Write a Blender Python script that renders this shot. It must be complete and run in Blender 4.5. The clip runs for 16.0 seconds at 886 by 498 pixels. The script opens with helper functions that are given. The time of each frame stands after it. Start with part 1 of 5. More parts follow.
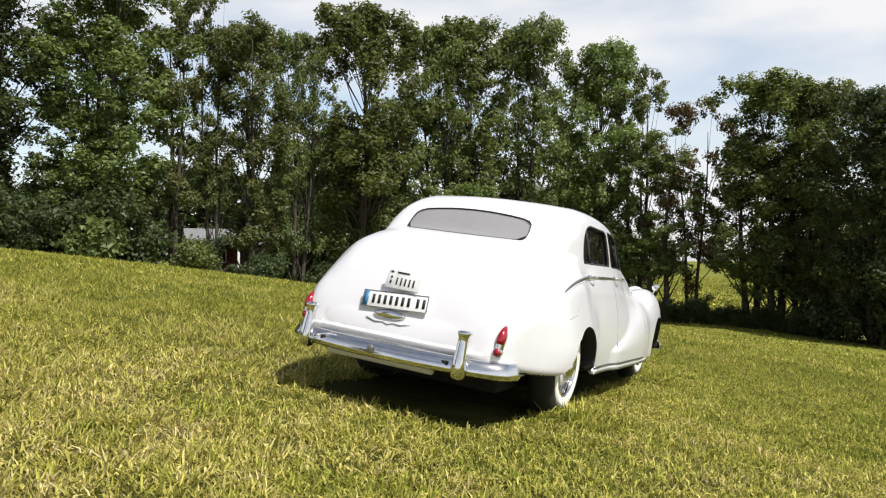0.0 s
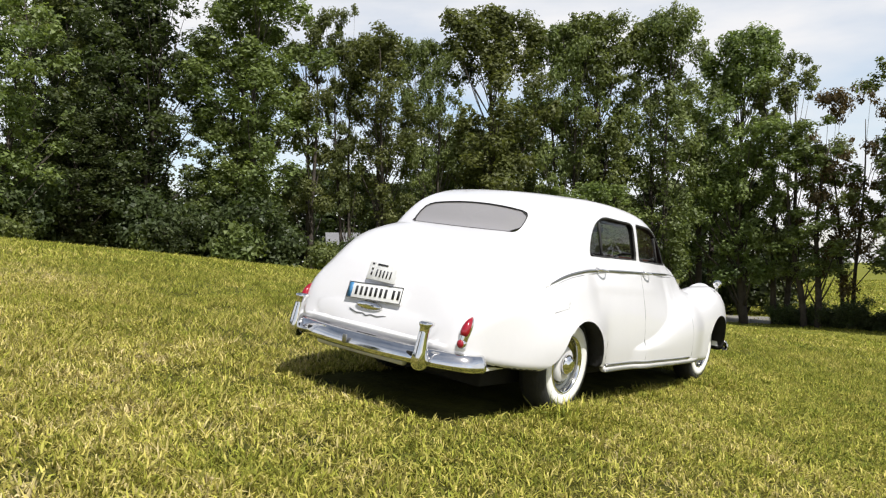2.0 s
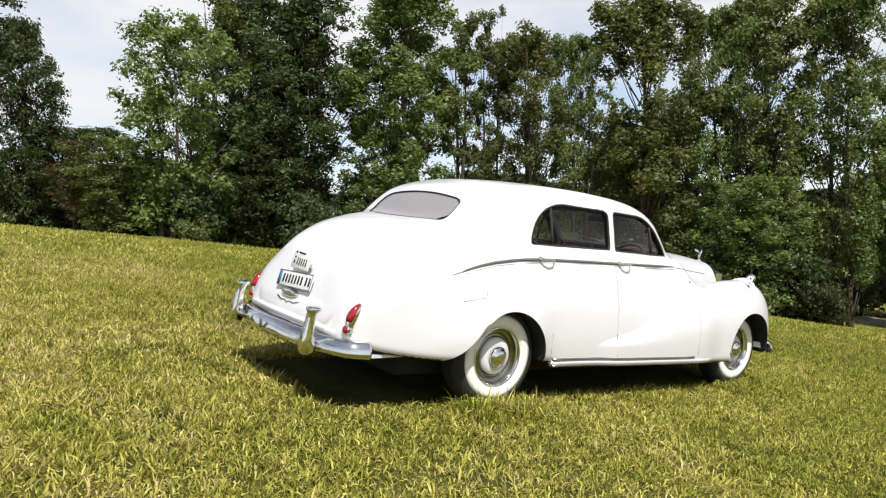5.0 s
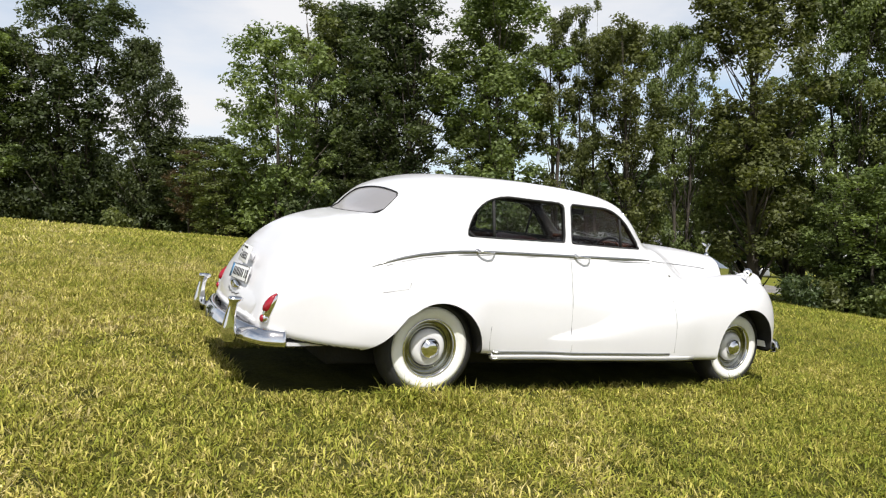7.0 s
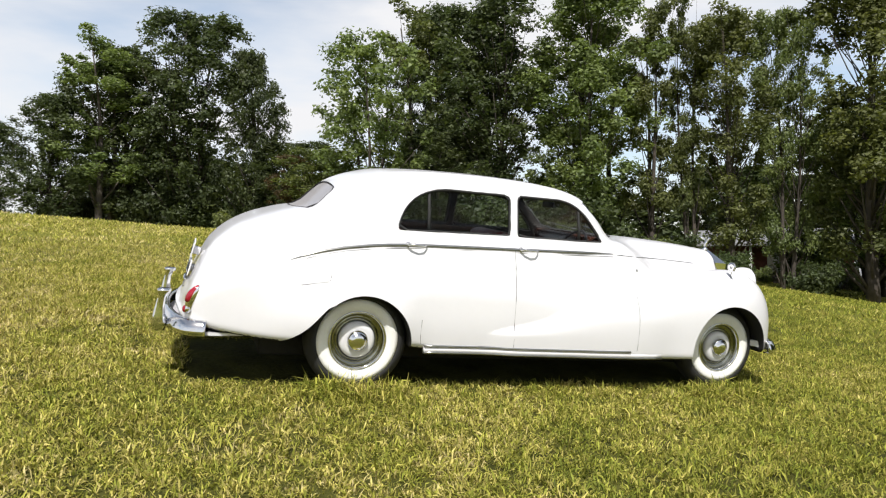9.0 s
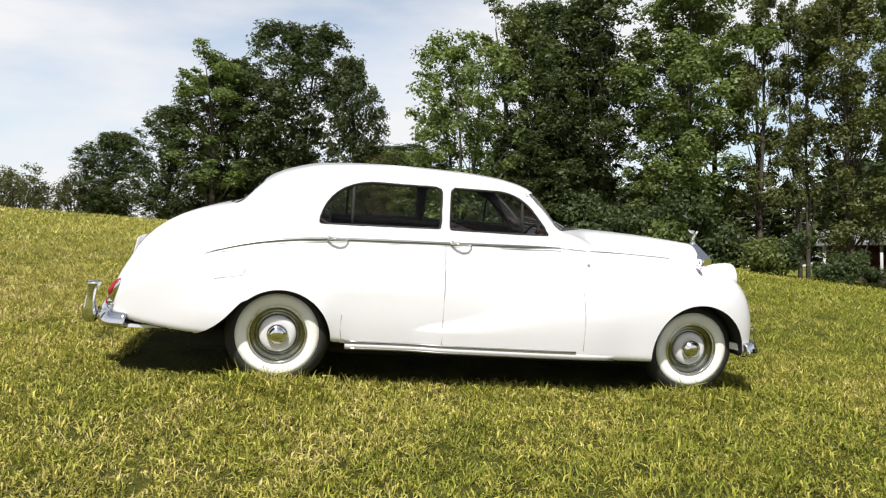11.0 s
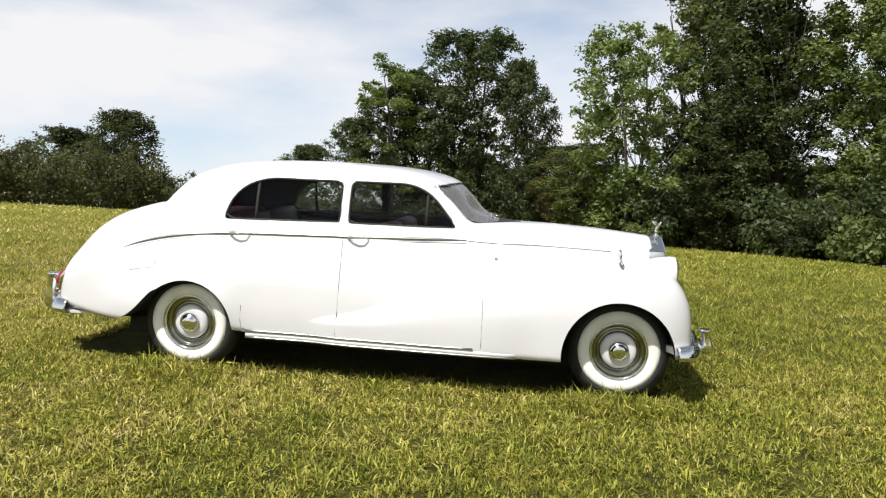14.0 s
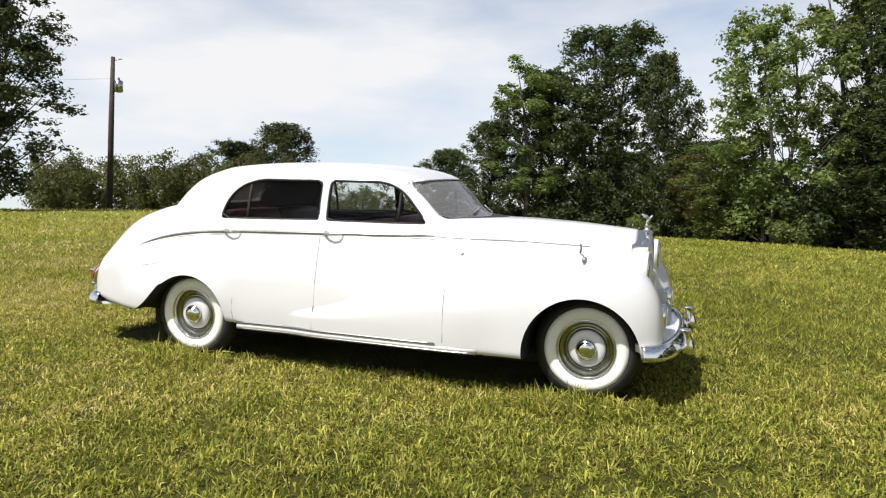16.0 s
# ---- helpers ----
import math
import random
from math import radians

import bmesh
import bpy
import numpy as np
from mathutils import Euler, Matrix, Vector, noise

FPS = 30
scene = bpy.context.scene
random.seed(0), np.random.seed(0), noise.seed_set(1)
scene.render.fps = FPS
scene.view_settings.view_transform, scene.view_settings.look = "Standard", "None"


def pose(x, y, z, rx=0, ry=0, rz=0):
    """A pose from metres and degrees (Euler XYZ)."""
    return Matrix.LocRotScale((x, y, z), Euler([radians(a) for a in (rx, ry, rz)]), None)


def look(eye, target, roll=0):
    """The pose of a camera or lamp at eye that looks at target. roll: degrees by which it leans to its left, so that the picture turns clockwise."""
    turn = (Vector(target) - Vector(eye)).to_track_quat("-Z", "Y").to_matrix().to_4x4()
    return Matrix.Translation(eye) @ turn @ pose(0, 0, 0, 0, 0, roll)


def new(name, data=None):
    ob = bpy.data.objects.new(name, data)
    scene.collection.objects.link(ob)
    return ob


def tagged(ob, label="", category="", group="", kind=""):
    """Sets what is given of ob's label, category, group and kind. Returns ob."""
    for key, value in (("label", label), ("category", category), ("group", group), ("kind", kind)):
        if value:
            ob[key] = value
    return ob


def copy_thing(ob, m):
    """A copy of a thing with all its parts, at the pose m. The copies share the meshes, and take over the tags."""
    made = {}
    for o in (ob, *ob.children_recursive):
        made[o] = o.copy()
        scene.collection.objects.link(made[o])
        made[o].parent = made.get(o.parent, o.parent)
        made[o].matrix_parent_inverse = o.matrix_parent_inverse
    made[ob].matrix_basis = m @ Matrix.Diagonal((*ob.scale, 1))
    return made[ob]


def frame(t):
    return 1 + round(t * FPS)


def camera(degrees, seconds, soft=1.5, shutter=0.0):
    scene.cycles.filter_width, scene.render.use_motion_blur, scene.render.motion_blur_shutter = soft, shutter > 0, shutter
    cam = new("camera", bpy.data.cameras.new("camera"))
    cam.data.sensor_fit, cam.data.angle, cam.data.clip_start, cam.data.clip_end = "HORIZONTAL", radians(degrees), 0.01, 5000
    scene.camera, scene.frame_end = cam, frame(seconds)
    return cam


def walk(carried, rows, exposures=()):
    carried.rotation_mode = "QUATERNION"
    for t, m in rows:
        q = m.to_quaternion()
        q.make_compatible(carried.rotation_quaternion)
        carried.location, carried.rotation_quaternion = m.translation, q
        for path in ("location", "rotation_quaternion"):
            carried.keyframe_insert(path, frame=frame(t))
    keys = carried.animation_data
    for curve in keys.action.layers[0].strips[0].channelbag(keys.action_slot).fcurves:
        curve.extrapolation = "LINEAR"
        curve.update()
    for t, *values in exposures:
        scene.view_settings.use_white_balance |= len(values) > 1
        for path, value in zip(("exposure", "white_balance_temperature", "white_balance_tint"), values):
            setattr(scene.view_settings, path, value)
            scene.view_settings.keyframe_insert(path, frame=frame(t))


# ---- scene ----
# ---- path of the camera ----
PATH = [
    (0, (-6.697, -2.418, 1.130), (-4.907, -1.526, 1.158), 0.25),
    (0.5, (-6.570, -2.673, 1.113), (-4.827, -1.693, 1.142), 0.20),
    (1, (-6.431, -2.914, 1.095), (-4.741, -1.846, 1.126), 0.14),
    (1.5, (-6.278, -3.132, 1.074), (-4.644, -1.979, 1.107), 0.04),
    (2, (-6.114, -3.338, 1.060), (-4.539, -2.106, 1.095), -0.03),
    (2.5, (-5.929, -3.531, 1.043), (-4.409, -2.232, 1.079), -0.02),
    (3, (-5.745, -3.732, 1.028), (-4.280, -2.371, 1.065), -0.02),
    (3.5, (-5.551, -3.945, 1.016), (-4.144, -2.524, 1.052), 0.00),
    (4, (-5.332, -4.150, 1.002), (-3.986, -2.672, 1.038), 0.00),
    (6.5, (-4.084, -5.130, 0.924), (-3.066, -3.409, 0.966), -0.11),
    (7, (-3.824, -5.305, 0.909), (-2.877, -3.543, 0.951), -0.15),
    (7.5, (-3.553, -5.463, 0.894), (-2.674, -3.667, 0.937), -0.12),
    (8, (-3.256, -5.591, 0.884), (-2.450, -3.761, 0.928), -0.14),
    (8.5, (-2.946, -5.714, 0.868), (-2.217, -3.852, 0.912), -0.18),
    (11, (-1.249, -6.015, 0.797), (-0.918, -4.043, 0.847), -0.15),
    (11.5, (-0.895, -6.039, 0.780), (-0.651, -4.055, 0.830), -0.12),
    (12, (-0.534, -6.050, 0.765), (-0.379, -4.056, 0.817), -0.06),
    (12.5, (-0.157, -6.062, 0.752), (-0.093, -4.064, 0.806), -0.07),
    (13, (0.217, -6.056, 0.744), (0.188, -4.056, 0.799), 0.10),
    (13.5, (0.600, -6.032, 0.732), (0.468, -4.037, 0.788), 0.14),
    (14, (0.968, -6.003, 0.725), (0.727, -4.018, 0.783), 0.08),
    (14.5, (1.319, -5.953, 0.707), (0.968, -3.985, 0.768), 0.05),
    (15, (1.653, -5.892, 0.695), (1.196, -3.946, 0.758), 0.08),
    (15.5, (1.992, -5.836, 0.686), (1.430, -3.918, 0.749), 0.15),
    (16, (2.307, -5.748, 0.673), (1.642, -3.863, 0.738), 0.18),
]
cam = camera(62.6, 16.0, soft=1.2)
walk(cam, [(t, look(e, g, r)) for t, e, g, r in PATH])
scene.view_settings.exposure = 0.05

# ---- sky and sun ----
SUN_WAY = Vector((-0.242, -0.669, 0.941)).normalized()
elevation = math.asin(SUN_WAY.z)
world = bpy.data.worlds.new("sky")
scene.world = world
world.use_nodes = True
wn, wl = world.node_tree.nodes, world.node_tree.links
sky = wn.new("ShaderNodeTexSky")
sky.sky_type, sky.sun_disc = "NISHITA", False
sky.sun_elevation, sky.sun_rotation = elevation, math.atan2(SUN_WAY.x, SUN_WAY.y)
sky.air_density, sky.dust_density = 1.2, 1.2
wbg = wn["Background"]
wbg.inputs[1].default_value = 0.095
wcoord = wn.new("ShaderNodeTexCoord")
wmap = wn.new("ShaderNodeMapping")
wmap.inputs["Scale"].default_value = (1.6, 1.6, 5.5)
wnoise = wn.new("ShaderNodeTexNoise")
wnoise.inputs["Scale"].default_value, wnoise.inputs["Detail"].default_value = 1.6, 7
wramp = wn.new("ShaderNodeValToRGB")
wramp.color_ramp.elements[0].position, wramp.color_ramp.elements[1].position = 0.30, 0.60
wramp.color_ramp.elements[0].color = (0.22, 0.22, 0.22, 1)
wmix = wn.new("ShaderNodeMixRGB")
wmix.inputs[2].default_value = (9.3, 9.3, 9.5, 1)
wl.new(wcoord.outputs["Generated"], wmap.inputs[0])
wl.new(wmap.outputs[0], wnoise.inputs["Vector"])
wl.new(wnoise.outputs["Fac"], wramp.inputs[0])
wsep, wfall, wmul = wn.new("ShaderNodeSeparateXYZ"), wn.new("ShaderNodeMapRange"), wn.new("ShaderNodeMath")
wfall.interpolation_type = "SMOOTHSTEP"
wfall.inputs["From Min"].default_value, wfall.inputs["From Max"].default_value = 0.30, 0.62
wfall.inputs["To Min"].default_value, wfall.inputs["To Max"].default_value = 1.0, 0.28
wmul.operation = "MULTIPLY"
wl.new(wcoord.outputs["Generated"], wsep.inputs[0])
wl.new(wsep.outputs["Z"], wfall.inputs["Value"])
wl.new(wramp.outputs[0], wmul.inputs[0])
wl.new(wfall.outputs[0], wmul.inputs[1])
wl.new(wmul.outputs[0], wmix.inputs[0])
wgain, wlow = wn.new("ShaderNodeVectorMath"), wn.new("ShaderNodeMapRange")
wgain.operation, wlow.interpolation_type = "SCALE", "SMOOTHSTEP"
wlow.inputs["From Min"].default_value, wlow.inputs["From Max"].default_value = 0.20, 0.65
wlow.inputs["To Min"].default_value, wlow.inputs["To Max"].default_value = 1.7, 0.7
wl.new(wsep.outputs["Z"], wlow.inputs["Value"])
wl.new(sky.outputs[0], wgain.inputs[0]), wl.new(wlow.outputs[0], wgain.inputs["Scale"])
wl.new(wgain.outputs[0], wmix.inputs[1])
wl.new(wmix.outputs[0], wbg.inputs[0])

sun = new("sun", bpy.data.lights.new("sun", "SUN"))
sun.data.energy, sun.data.angle, sun.data.color = 6.0, radians(0.6), (1.0, 0.965, 0.91)
sun.matrix_world = look(SUN_WAY * 50, (0, 0, 0))


# ---- materials ----
def material(name, color, rough=0.5, metal=0.0, spread=0.0, scale=8.0, bump=0.0, bump_scale=60.0, color2=None, rnd=0.0, coat=0.0, coords="Object", span=(0.50, 0.92)):
    """Principled surface with a two-scale mottle between color and color2, and a fine relief."""
    m = bpy.data.materials.new(name)
    m.use_nodes = True
    n, l = m.node_tree.nodes, m.node_tree.links
    b = n["Principled BSDF"]
    b.inputs["Roughness"].default_value, b.inputs["Metallic"].default_value = rough, metal
    b.inputs["Base Color"].default_value = (*color, 1)
    if coat:
        b.inputs["Coat Weight"].default_value, b.inputs["Coat Roughness"].default_value = coat, 0.04
    co = n.new("ShaderNodeTexCoord")
    if color2 is not None or spread:
        c2 = color2 if color2 is not None else tuple(c * (1 - spread) for c in color)
        big, fine = n.new("ShaderNodeTexNoise"), n.new("ShaderNodeTexNoise")
        big.inputs["Scale"].default_value, fine.inputs["Scale"].default_value = scale, scale * 9
        big.inputs["Detail"].default_value, fine.inputs["Detail"].default_value = 5, 4
        add = n.new("ShaderNodeMath")
        add.operation = "MULTIPLY_ADD"
        add.inputs[1].default_value = 0.45
        ramp = n.new("ShaderNodeValToRGB")
        ramp.color_ramp.elements[0].position, ramp.color_ramp.elements[1].position = span
        ramp.color_ramp.elements[0].color, ramp.color_ramp.elements[1].color = (*color, 1), (*c2, 1)
        l.new(co.outputs[coords], big.inputs["Vector"]), l.new(co.outputs[coords], fine.inputs["Vector"])
        l.new(fine.outputs["Fac"], add.inputs[0]), l.new(big.outputs["Fac"], add.inputs[2])
        l.new(add.outputs[0], ramp.inputs[0])
        out = ramp.outputs[0]
        if rnd:
            geo, hsv = n.new("ShaderNodeNewGeometry"), n.new("ShaderNodeHueSaturation")
            mr = n.new("ShaderNodeMapRange")
            mr.inputs["To Min"].default_value, mr.inputs["To Max"].default_value = 1 - rnd, 1 + rnd
            l.new(geo.outputs["Random Per Island"], mr.inputs["Value"]), l.new(mr.outputs[0], hsv.inputs["Value"])
            l.new(out, hsv.inputs["Color"])
            out = hsv.outputs[0]
        l.new(out, b.inputs["Base Color"])
    if bump:
        t, bp = n.new("ShaderNodeTexNoise"), n.new("ShaderNodeBump")
        t.inputs["Scale"].default_value, t.inputs["Detail"].default_value = bump_scale, 6
        bp.inputs["Strength"].default_value, bp.inputs["Distance"].default_value = bump, 0.02
        l.new(co.outputs[coords], t.inputs["Vector"]), l.new(t.outputs["Fac"], bp.inputs["Height"]), l.new(bp.outputs[0], b.inputs["Normal"])
    return m


def leaf_material(name, dark, light, glow, scale=0.55, rnd=0.35, thin=0.42, span=(0.50, 0.92)):
    """A leaf: diffuse and a little gloss over translucency, varied from leaf to leaf, clump to clump and tree to tree."""
    m = material(name, dark, 0.55, color2=light, scale=scale, rnd=rnd, span=span)
    n, l = m.node_tree.nodes, m.node_tree.links
    b, out = n["Principled BSDF"], n["Material Output"]
    b.inputs["Specular IOR Level"].default_value, b.inputs["Roughness"].default_value = 0.38, 0.50
    info, hsv = n.new("ShaderNodeObjectInfo"), n.new("ShaderNodeHueSaturation")
    mr = n.new("ShaderNodeMapRange")
    mr.inputs["To Min"].default_value, mr.inputs["To Max"].default_value = 0.482, 0.515
    mv = n.new("ShaderNodeMapRange")
    mv.inputs["To Min"].default_value, mv.inputs["To Max"].default_value = 0.75, 1.25
    l.new(info.outputs["Random"], mr.inputs["Value"]), l.new(mr.outputs[0], hsv.inputs["Hue"])
    l.new(info.outputs["Random"], mv.inputs["Value"]), l.new(mv.outputs[0], hsv.inputs["Value"])
    src = b.inputs["Base Color"].links[0].from_socket
    l.new(src, hsv.inputs["Color"]), l.new(hsv.outputs[0], b.inputs["Base Color"])
    tr, mix = n.new("ShaderNodeBsdfTranslucent"), n.new("ShaderNodeMixShader")
    mul = n.new("ShaderNodeMixRGB")
    mul.blend_type, mul.inputs[0].default_value, mul.inputs[2].default_value = "MULTIPLY", 1, (*glow, 1)
    l.new(hsv.outputs[0], mul.inputs[1]), l.new(mul.outputs[0], tr.inputs[0])
    mix.inputs[0].default_value = thin
    l.new(b.outputs[0], mix.inputs[1]), l.new(tr.outputs[0], mix.inputs[2]), l.new(mix.outputs[0], out.inputs[0])
    return m


PAINT = material("white_paint", (0.665, 0.66, 0.685), 0.28, spread=0.03, scale=3, coat=0.6)
CHROME = material("chrome", (0.78, 0.78, 0.78), 0.09, 1.0, spread=0.12, scale=14)
STEEL = material("dull_steel", (0.42, 0.42, 0.41), 0.28, 1.0, spread=0.2, scale=20)
RUBBER = material("black_rubber", (0.018, 0.018, 0.018), 0.75, spread=0.3, scale=20, bump=0.2)
WHITEWALL = material("whitewall", (0.86, 0.86, 0.86), 0.5, color2=(0.78, 0.77, 0.75), scale=6)
UNDER = material("underbody", (0.012, 0.0115, 0.011), 0.85, spread=0.4, scale=10, bump=0.3)
LINING = material("cabin_lining", (0.022, 0.019, 0.018), 0.8, spread=0.3, scale=12)
RED_TRIM = material("red_seat_leather", (0.20, 0.026, 0.026), 0.5, spread=0.3, scale=9, bump=0.15)
LEATHER = material("maroon_leather", (0.060, 0.012, 0.012), 0.45, spread=0.3, scale=9, bump=0.15)
WOOD = material("veneer", (0.060, 0.022, 0.012), 0.25, spread=0.5, scale=18)
SEAM = material("seam_shadow_gap", (0.16, 0.16, 0.16), 0.8)
LAMP_RED = material("red_lens", (0.33, 0.008, 0.022), 0.12, spread=0.4, scale=40, coat=0.5)
LAMP_CLEAR = material("clear_lens", (0.75, 0.77, 0.78), 0.08, spread=0.15, scale=40, coat=0.5)
PLATE = material("plate_white", (0.82, 0.82, 0.82), 0.35, spread=0.08, scale=20)
PLATE_GREY = material("plate_grey", (0.78, 0.78, 0.78), 0.4, spread=0.25, scale=30)
INK = material("ink_black", (0.02, 0.02, 0.025), 0.5, spread=0.3, scale=60)
BLUE = material("plate_blue", (0.05, 0.19, 0.38), 0.4, spread=0.2, scale=40)


def glass_material(name, tint, mirror, rough=0.02, veil=0.0):
    """A single clear pane: it lets light through, mirrors more at a slant, and may carry an even pale film."""
    m = bpy.data.materials.new(name)
    m.use_nodes = True
    n, l = m.node_tree.nodes, m.node_tree.links
    n.remove(n["Principled BSDF"])
    clear, gloss, mix, facing = n.new("ShaderNodeBsdfTransparent"), n.new("ShaderNodeBsdfGlossy"), n.new("ShaderNodeMixShader"), n.new("ShaderNodeLayerWeight")
    steep, share = n.new("ShaderNodeMath"), n.new("ShaderNodeMath")
    steep.operation, share.operation = "POWER", "MULTIPLY_ADD"
    facing.inputs["Blend"].default_value, steep.inputs[1].default_value = 0.5, 4.0
    share.inputs[1].default_value, share.inputs[2].default_value = 0.7 * (1 - mirror), mirror
    clear.inputs[0].default_value, gloss.inputs["Roughness"].default_value = (*tint, 1), rough
    l.new(facing.outputs["Facing"], steep.inputs[0]), l.new(steep.outputs[0], share.inputs[0]), l.new(share.outputs[0], mix.inputs[0])
    l.new(clear.outputs[0], mix.inputs[1]), l.new(gloss.outputs[0], mix.inputs[2])
    film, over = n.new("ShaderNodeBsdfDiffuse"), n.new("ShaderNodeMixShader")
    film.inputs[0].default_value, over.inputs[0].default_value = (0.55, 0.53, 0.54, 1), veil
    l.new(mix.outputs[0], over.inputs[1]), l.new(film.outputs[0], over.inputs[2])
    l.new(over.outputs[0], n["Material Output"].inputs[0])
    return m


GLASS = glass_material("car_glass", (0.88, 0.90, 0.89), 0.012)
SCREEN_GLASS = glass_material("screen_glass", (0.55, 0.55, 0.55), 0.35, 0.12, 0.38)
# the pale film stands in for sky mirrored in the windscreen
WINDSCREEN_GLASS = glass_material("windscreen_glass", (0.72, 0.73, 0.73), 0.10, 0.05, 0.22)
# darker and greener than chrome, in place of the lawn mirrored in it
WELL = material("rim_well_dimmed", (0.36, 0.36, 0.31), 0.2, 1.0, spread=0.4, scale=14)
BARK = material("bark", (0.075, 0.06, 0.048), 0.9, color2=(0.03, 0.025, 0.021), scale=3, bump=0.6, bump_scale=14)
LEAF = leaf_material("leaf_green", (0.084, 0.113, 0.036), (0.170, 0.197, 0.067), (1.3, 1.35, 0.7))
LEAF_DARK = leaf_material("leaf_dark", (0.042, 0.060, 0.025), (0.088, 0.108, 0.041), (1.2, 1.3, 0.7))
LEAF_HEDGE = leaf_material("leaf_hedge", (0.070, 0.078, 0.026), (0.130, 0.132, 0.052), (1.2, 1.2, 0.7))
LEAF_DRY = leaf_material("leaf_dry", (0.10, 0.075, 0.03), (0.15, 0.12, 0.05), (1.2, 1.1, 0.7))


def grass_material(name):
    """Mown blades: green, yellowing and straw ones side by side, in drifts a hand to several metres wide."""
    m = bpy.data.materials.new(name)
    m.use_nodes = True
    n, l = m.node_tree.nodes, m.node_tree.links
    b, out = n["Principled BSDF"], n["Material Output"]
    b.inputs["Roughness"].default_value, b.inputs["Specular IOR Level"].default_value = 0.6, 0.15
    co, geo = n.new("ShaderNodeTexCoord"), n.new("ShaderNodeNewGeometry")
    total = None
    for scale, share in ((0.45, 0.42), (2.6, 0.42), (11.0, 0.22)):
        t, k = n.new("ShaderNodeTexNoise"), n.new("ShaderNodeMath")
        t.inputs["Scale"].default_value, t.inputs["Detail"].default_value = scale, 3
        k.operation, k.inputs[1].default_value = "MULTIPLY_ADD", share
        l.new(co.outputs["Object"], t.inputs["Vector"]), l.new(t.outputs["Fac"], k.inputs[0])
        if total is None:
            k.inputs[2].default_value = -0.20
        else:
            l.new(total, k.inputs[2])
        total = k.outputs[0]
    own = n.new("ShaderNodeMath")
    own.operation, own.inputs[1].default_value = "MULTIPLY_ADD", 0.34
    l.new(geo.outputs["Random Per Island"], own.inputs[0]), l.new(total, own.inputs[2])
    xyz, drift, dry = n.new("ShaderNodeSeparateXYZ"), n.new("ShaderNodeMapRange"), n.new("ShaderNodeMath")
    drift.interpolation_type, dry.operation = "SMOOTHSTEP", "ADD"
    drift.inputs["From Min"].default_value, drift.inputs["From Max"].default_value = -5.0, 3.0
    drift.inputs["To Min"].default_value, drift.inputs["To Max"].default_value = 0.02, -0.11
    l.new(co.outputs["Object"], xyz.inputs[0]), l.new(xyz.outputs["X"], drift.inputs["Value"])
    l.new(own.outputs[0], dry.inputs[0]), l.new(drift.outputs[0], dry.inputs[1])
    ramp = n.new("ShaderNodeValToRGB")
    e = ramp.color_ramp.elements
    e[0].position, e[0].color = 0.24, (0.172, 0.205, 0.030, 1)
    e[1].position, e[1].color = 0.80, (0.70, 0.58, 0.34, 1)
    for at, c in ((0.42, (0.316, 0.320, 0.050, 1)), (0.60, (0.525, 0.455, 0.130, 1))):
        q = e.new(at)
        q.color = c
    l.new(dry.outputs[0], ramp.inputs[0])
    wild, frac, light, hsv = n.new("ShaderNodeMath"), n.new("ShaderNodeMath"), n.new("ShaderNodeMapRange"), n.new("ShaderNodeHueSaturation")
    wild.operation, wild.inputs[1].default_value, frac.operation = "MULTIPLY", 17.31, "FRACT"
    light.inputs["To Min"].default_value, light.inputs["To Max"].default_value = 0.45, 1.45
    l.new(geo.outputs["Random Per Island"], wild.inputs[0]), l.new(wild.outputs[0], frac.inputs[0]), l.new(frac.outputs[0], light.inputs["Value"])
    l.new(light.outputs[0], hsv.inputs["Value"]), l.new(ramp.outputs[0], hsv.inputs["Color"]), l.new(hsv.outputs[0], b.inputs["Base Color"])
    tr, mix = n.new("ShaderNodeBsdfTranslucent"), n.new("ShaderNodeMixShader")
    l.new(hsv.outputs[0], tr.inputs[0])
    mix.inputs[0].default_value = 0.35
    l.new(b.outputs[0], mix.inputs[1]), l.new(tr.outputs[0], mix.inputs[2]), l.new(mix.outputs[0], out.inputs[0])
    return m


GRASS = grass_material("grass_blade")
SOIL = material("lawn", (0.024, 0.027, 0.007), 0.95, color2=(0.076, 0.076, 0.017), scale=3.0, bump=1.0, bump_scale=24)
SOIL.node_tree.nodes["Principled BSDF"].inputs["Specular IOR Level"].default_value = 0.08


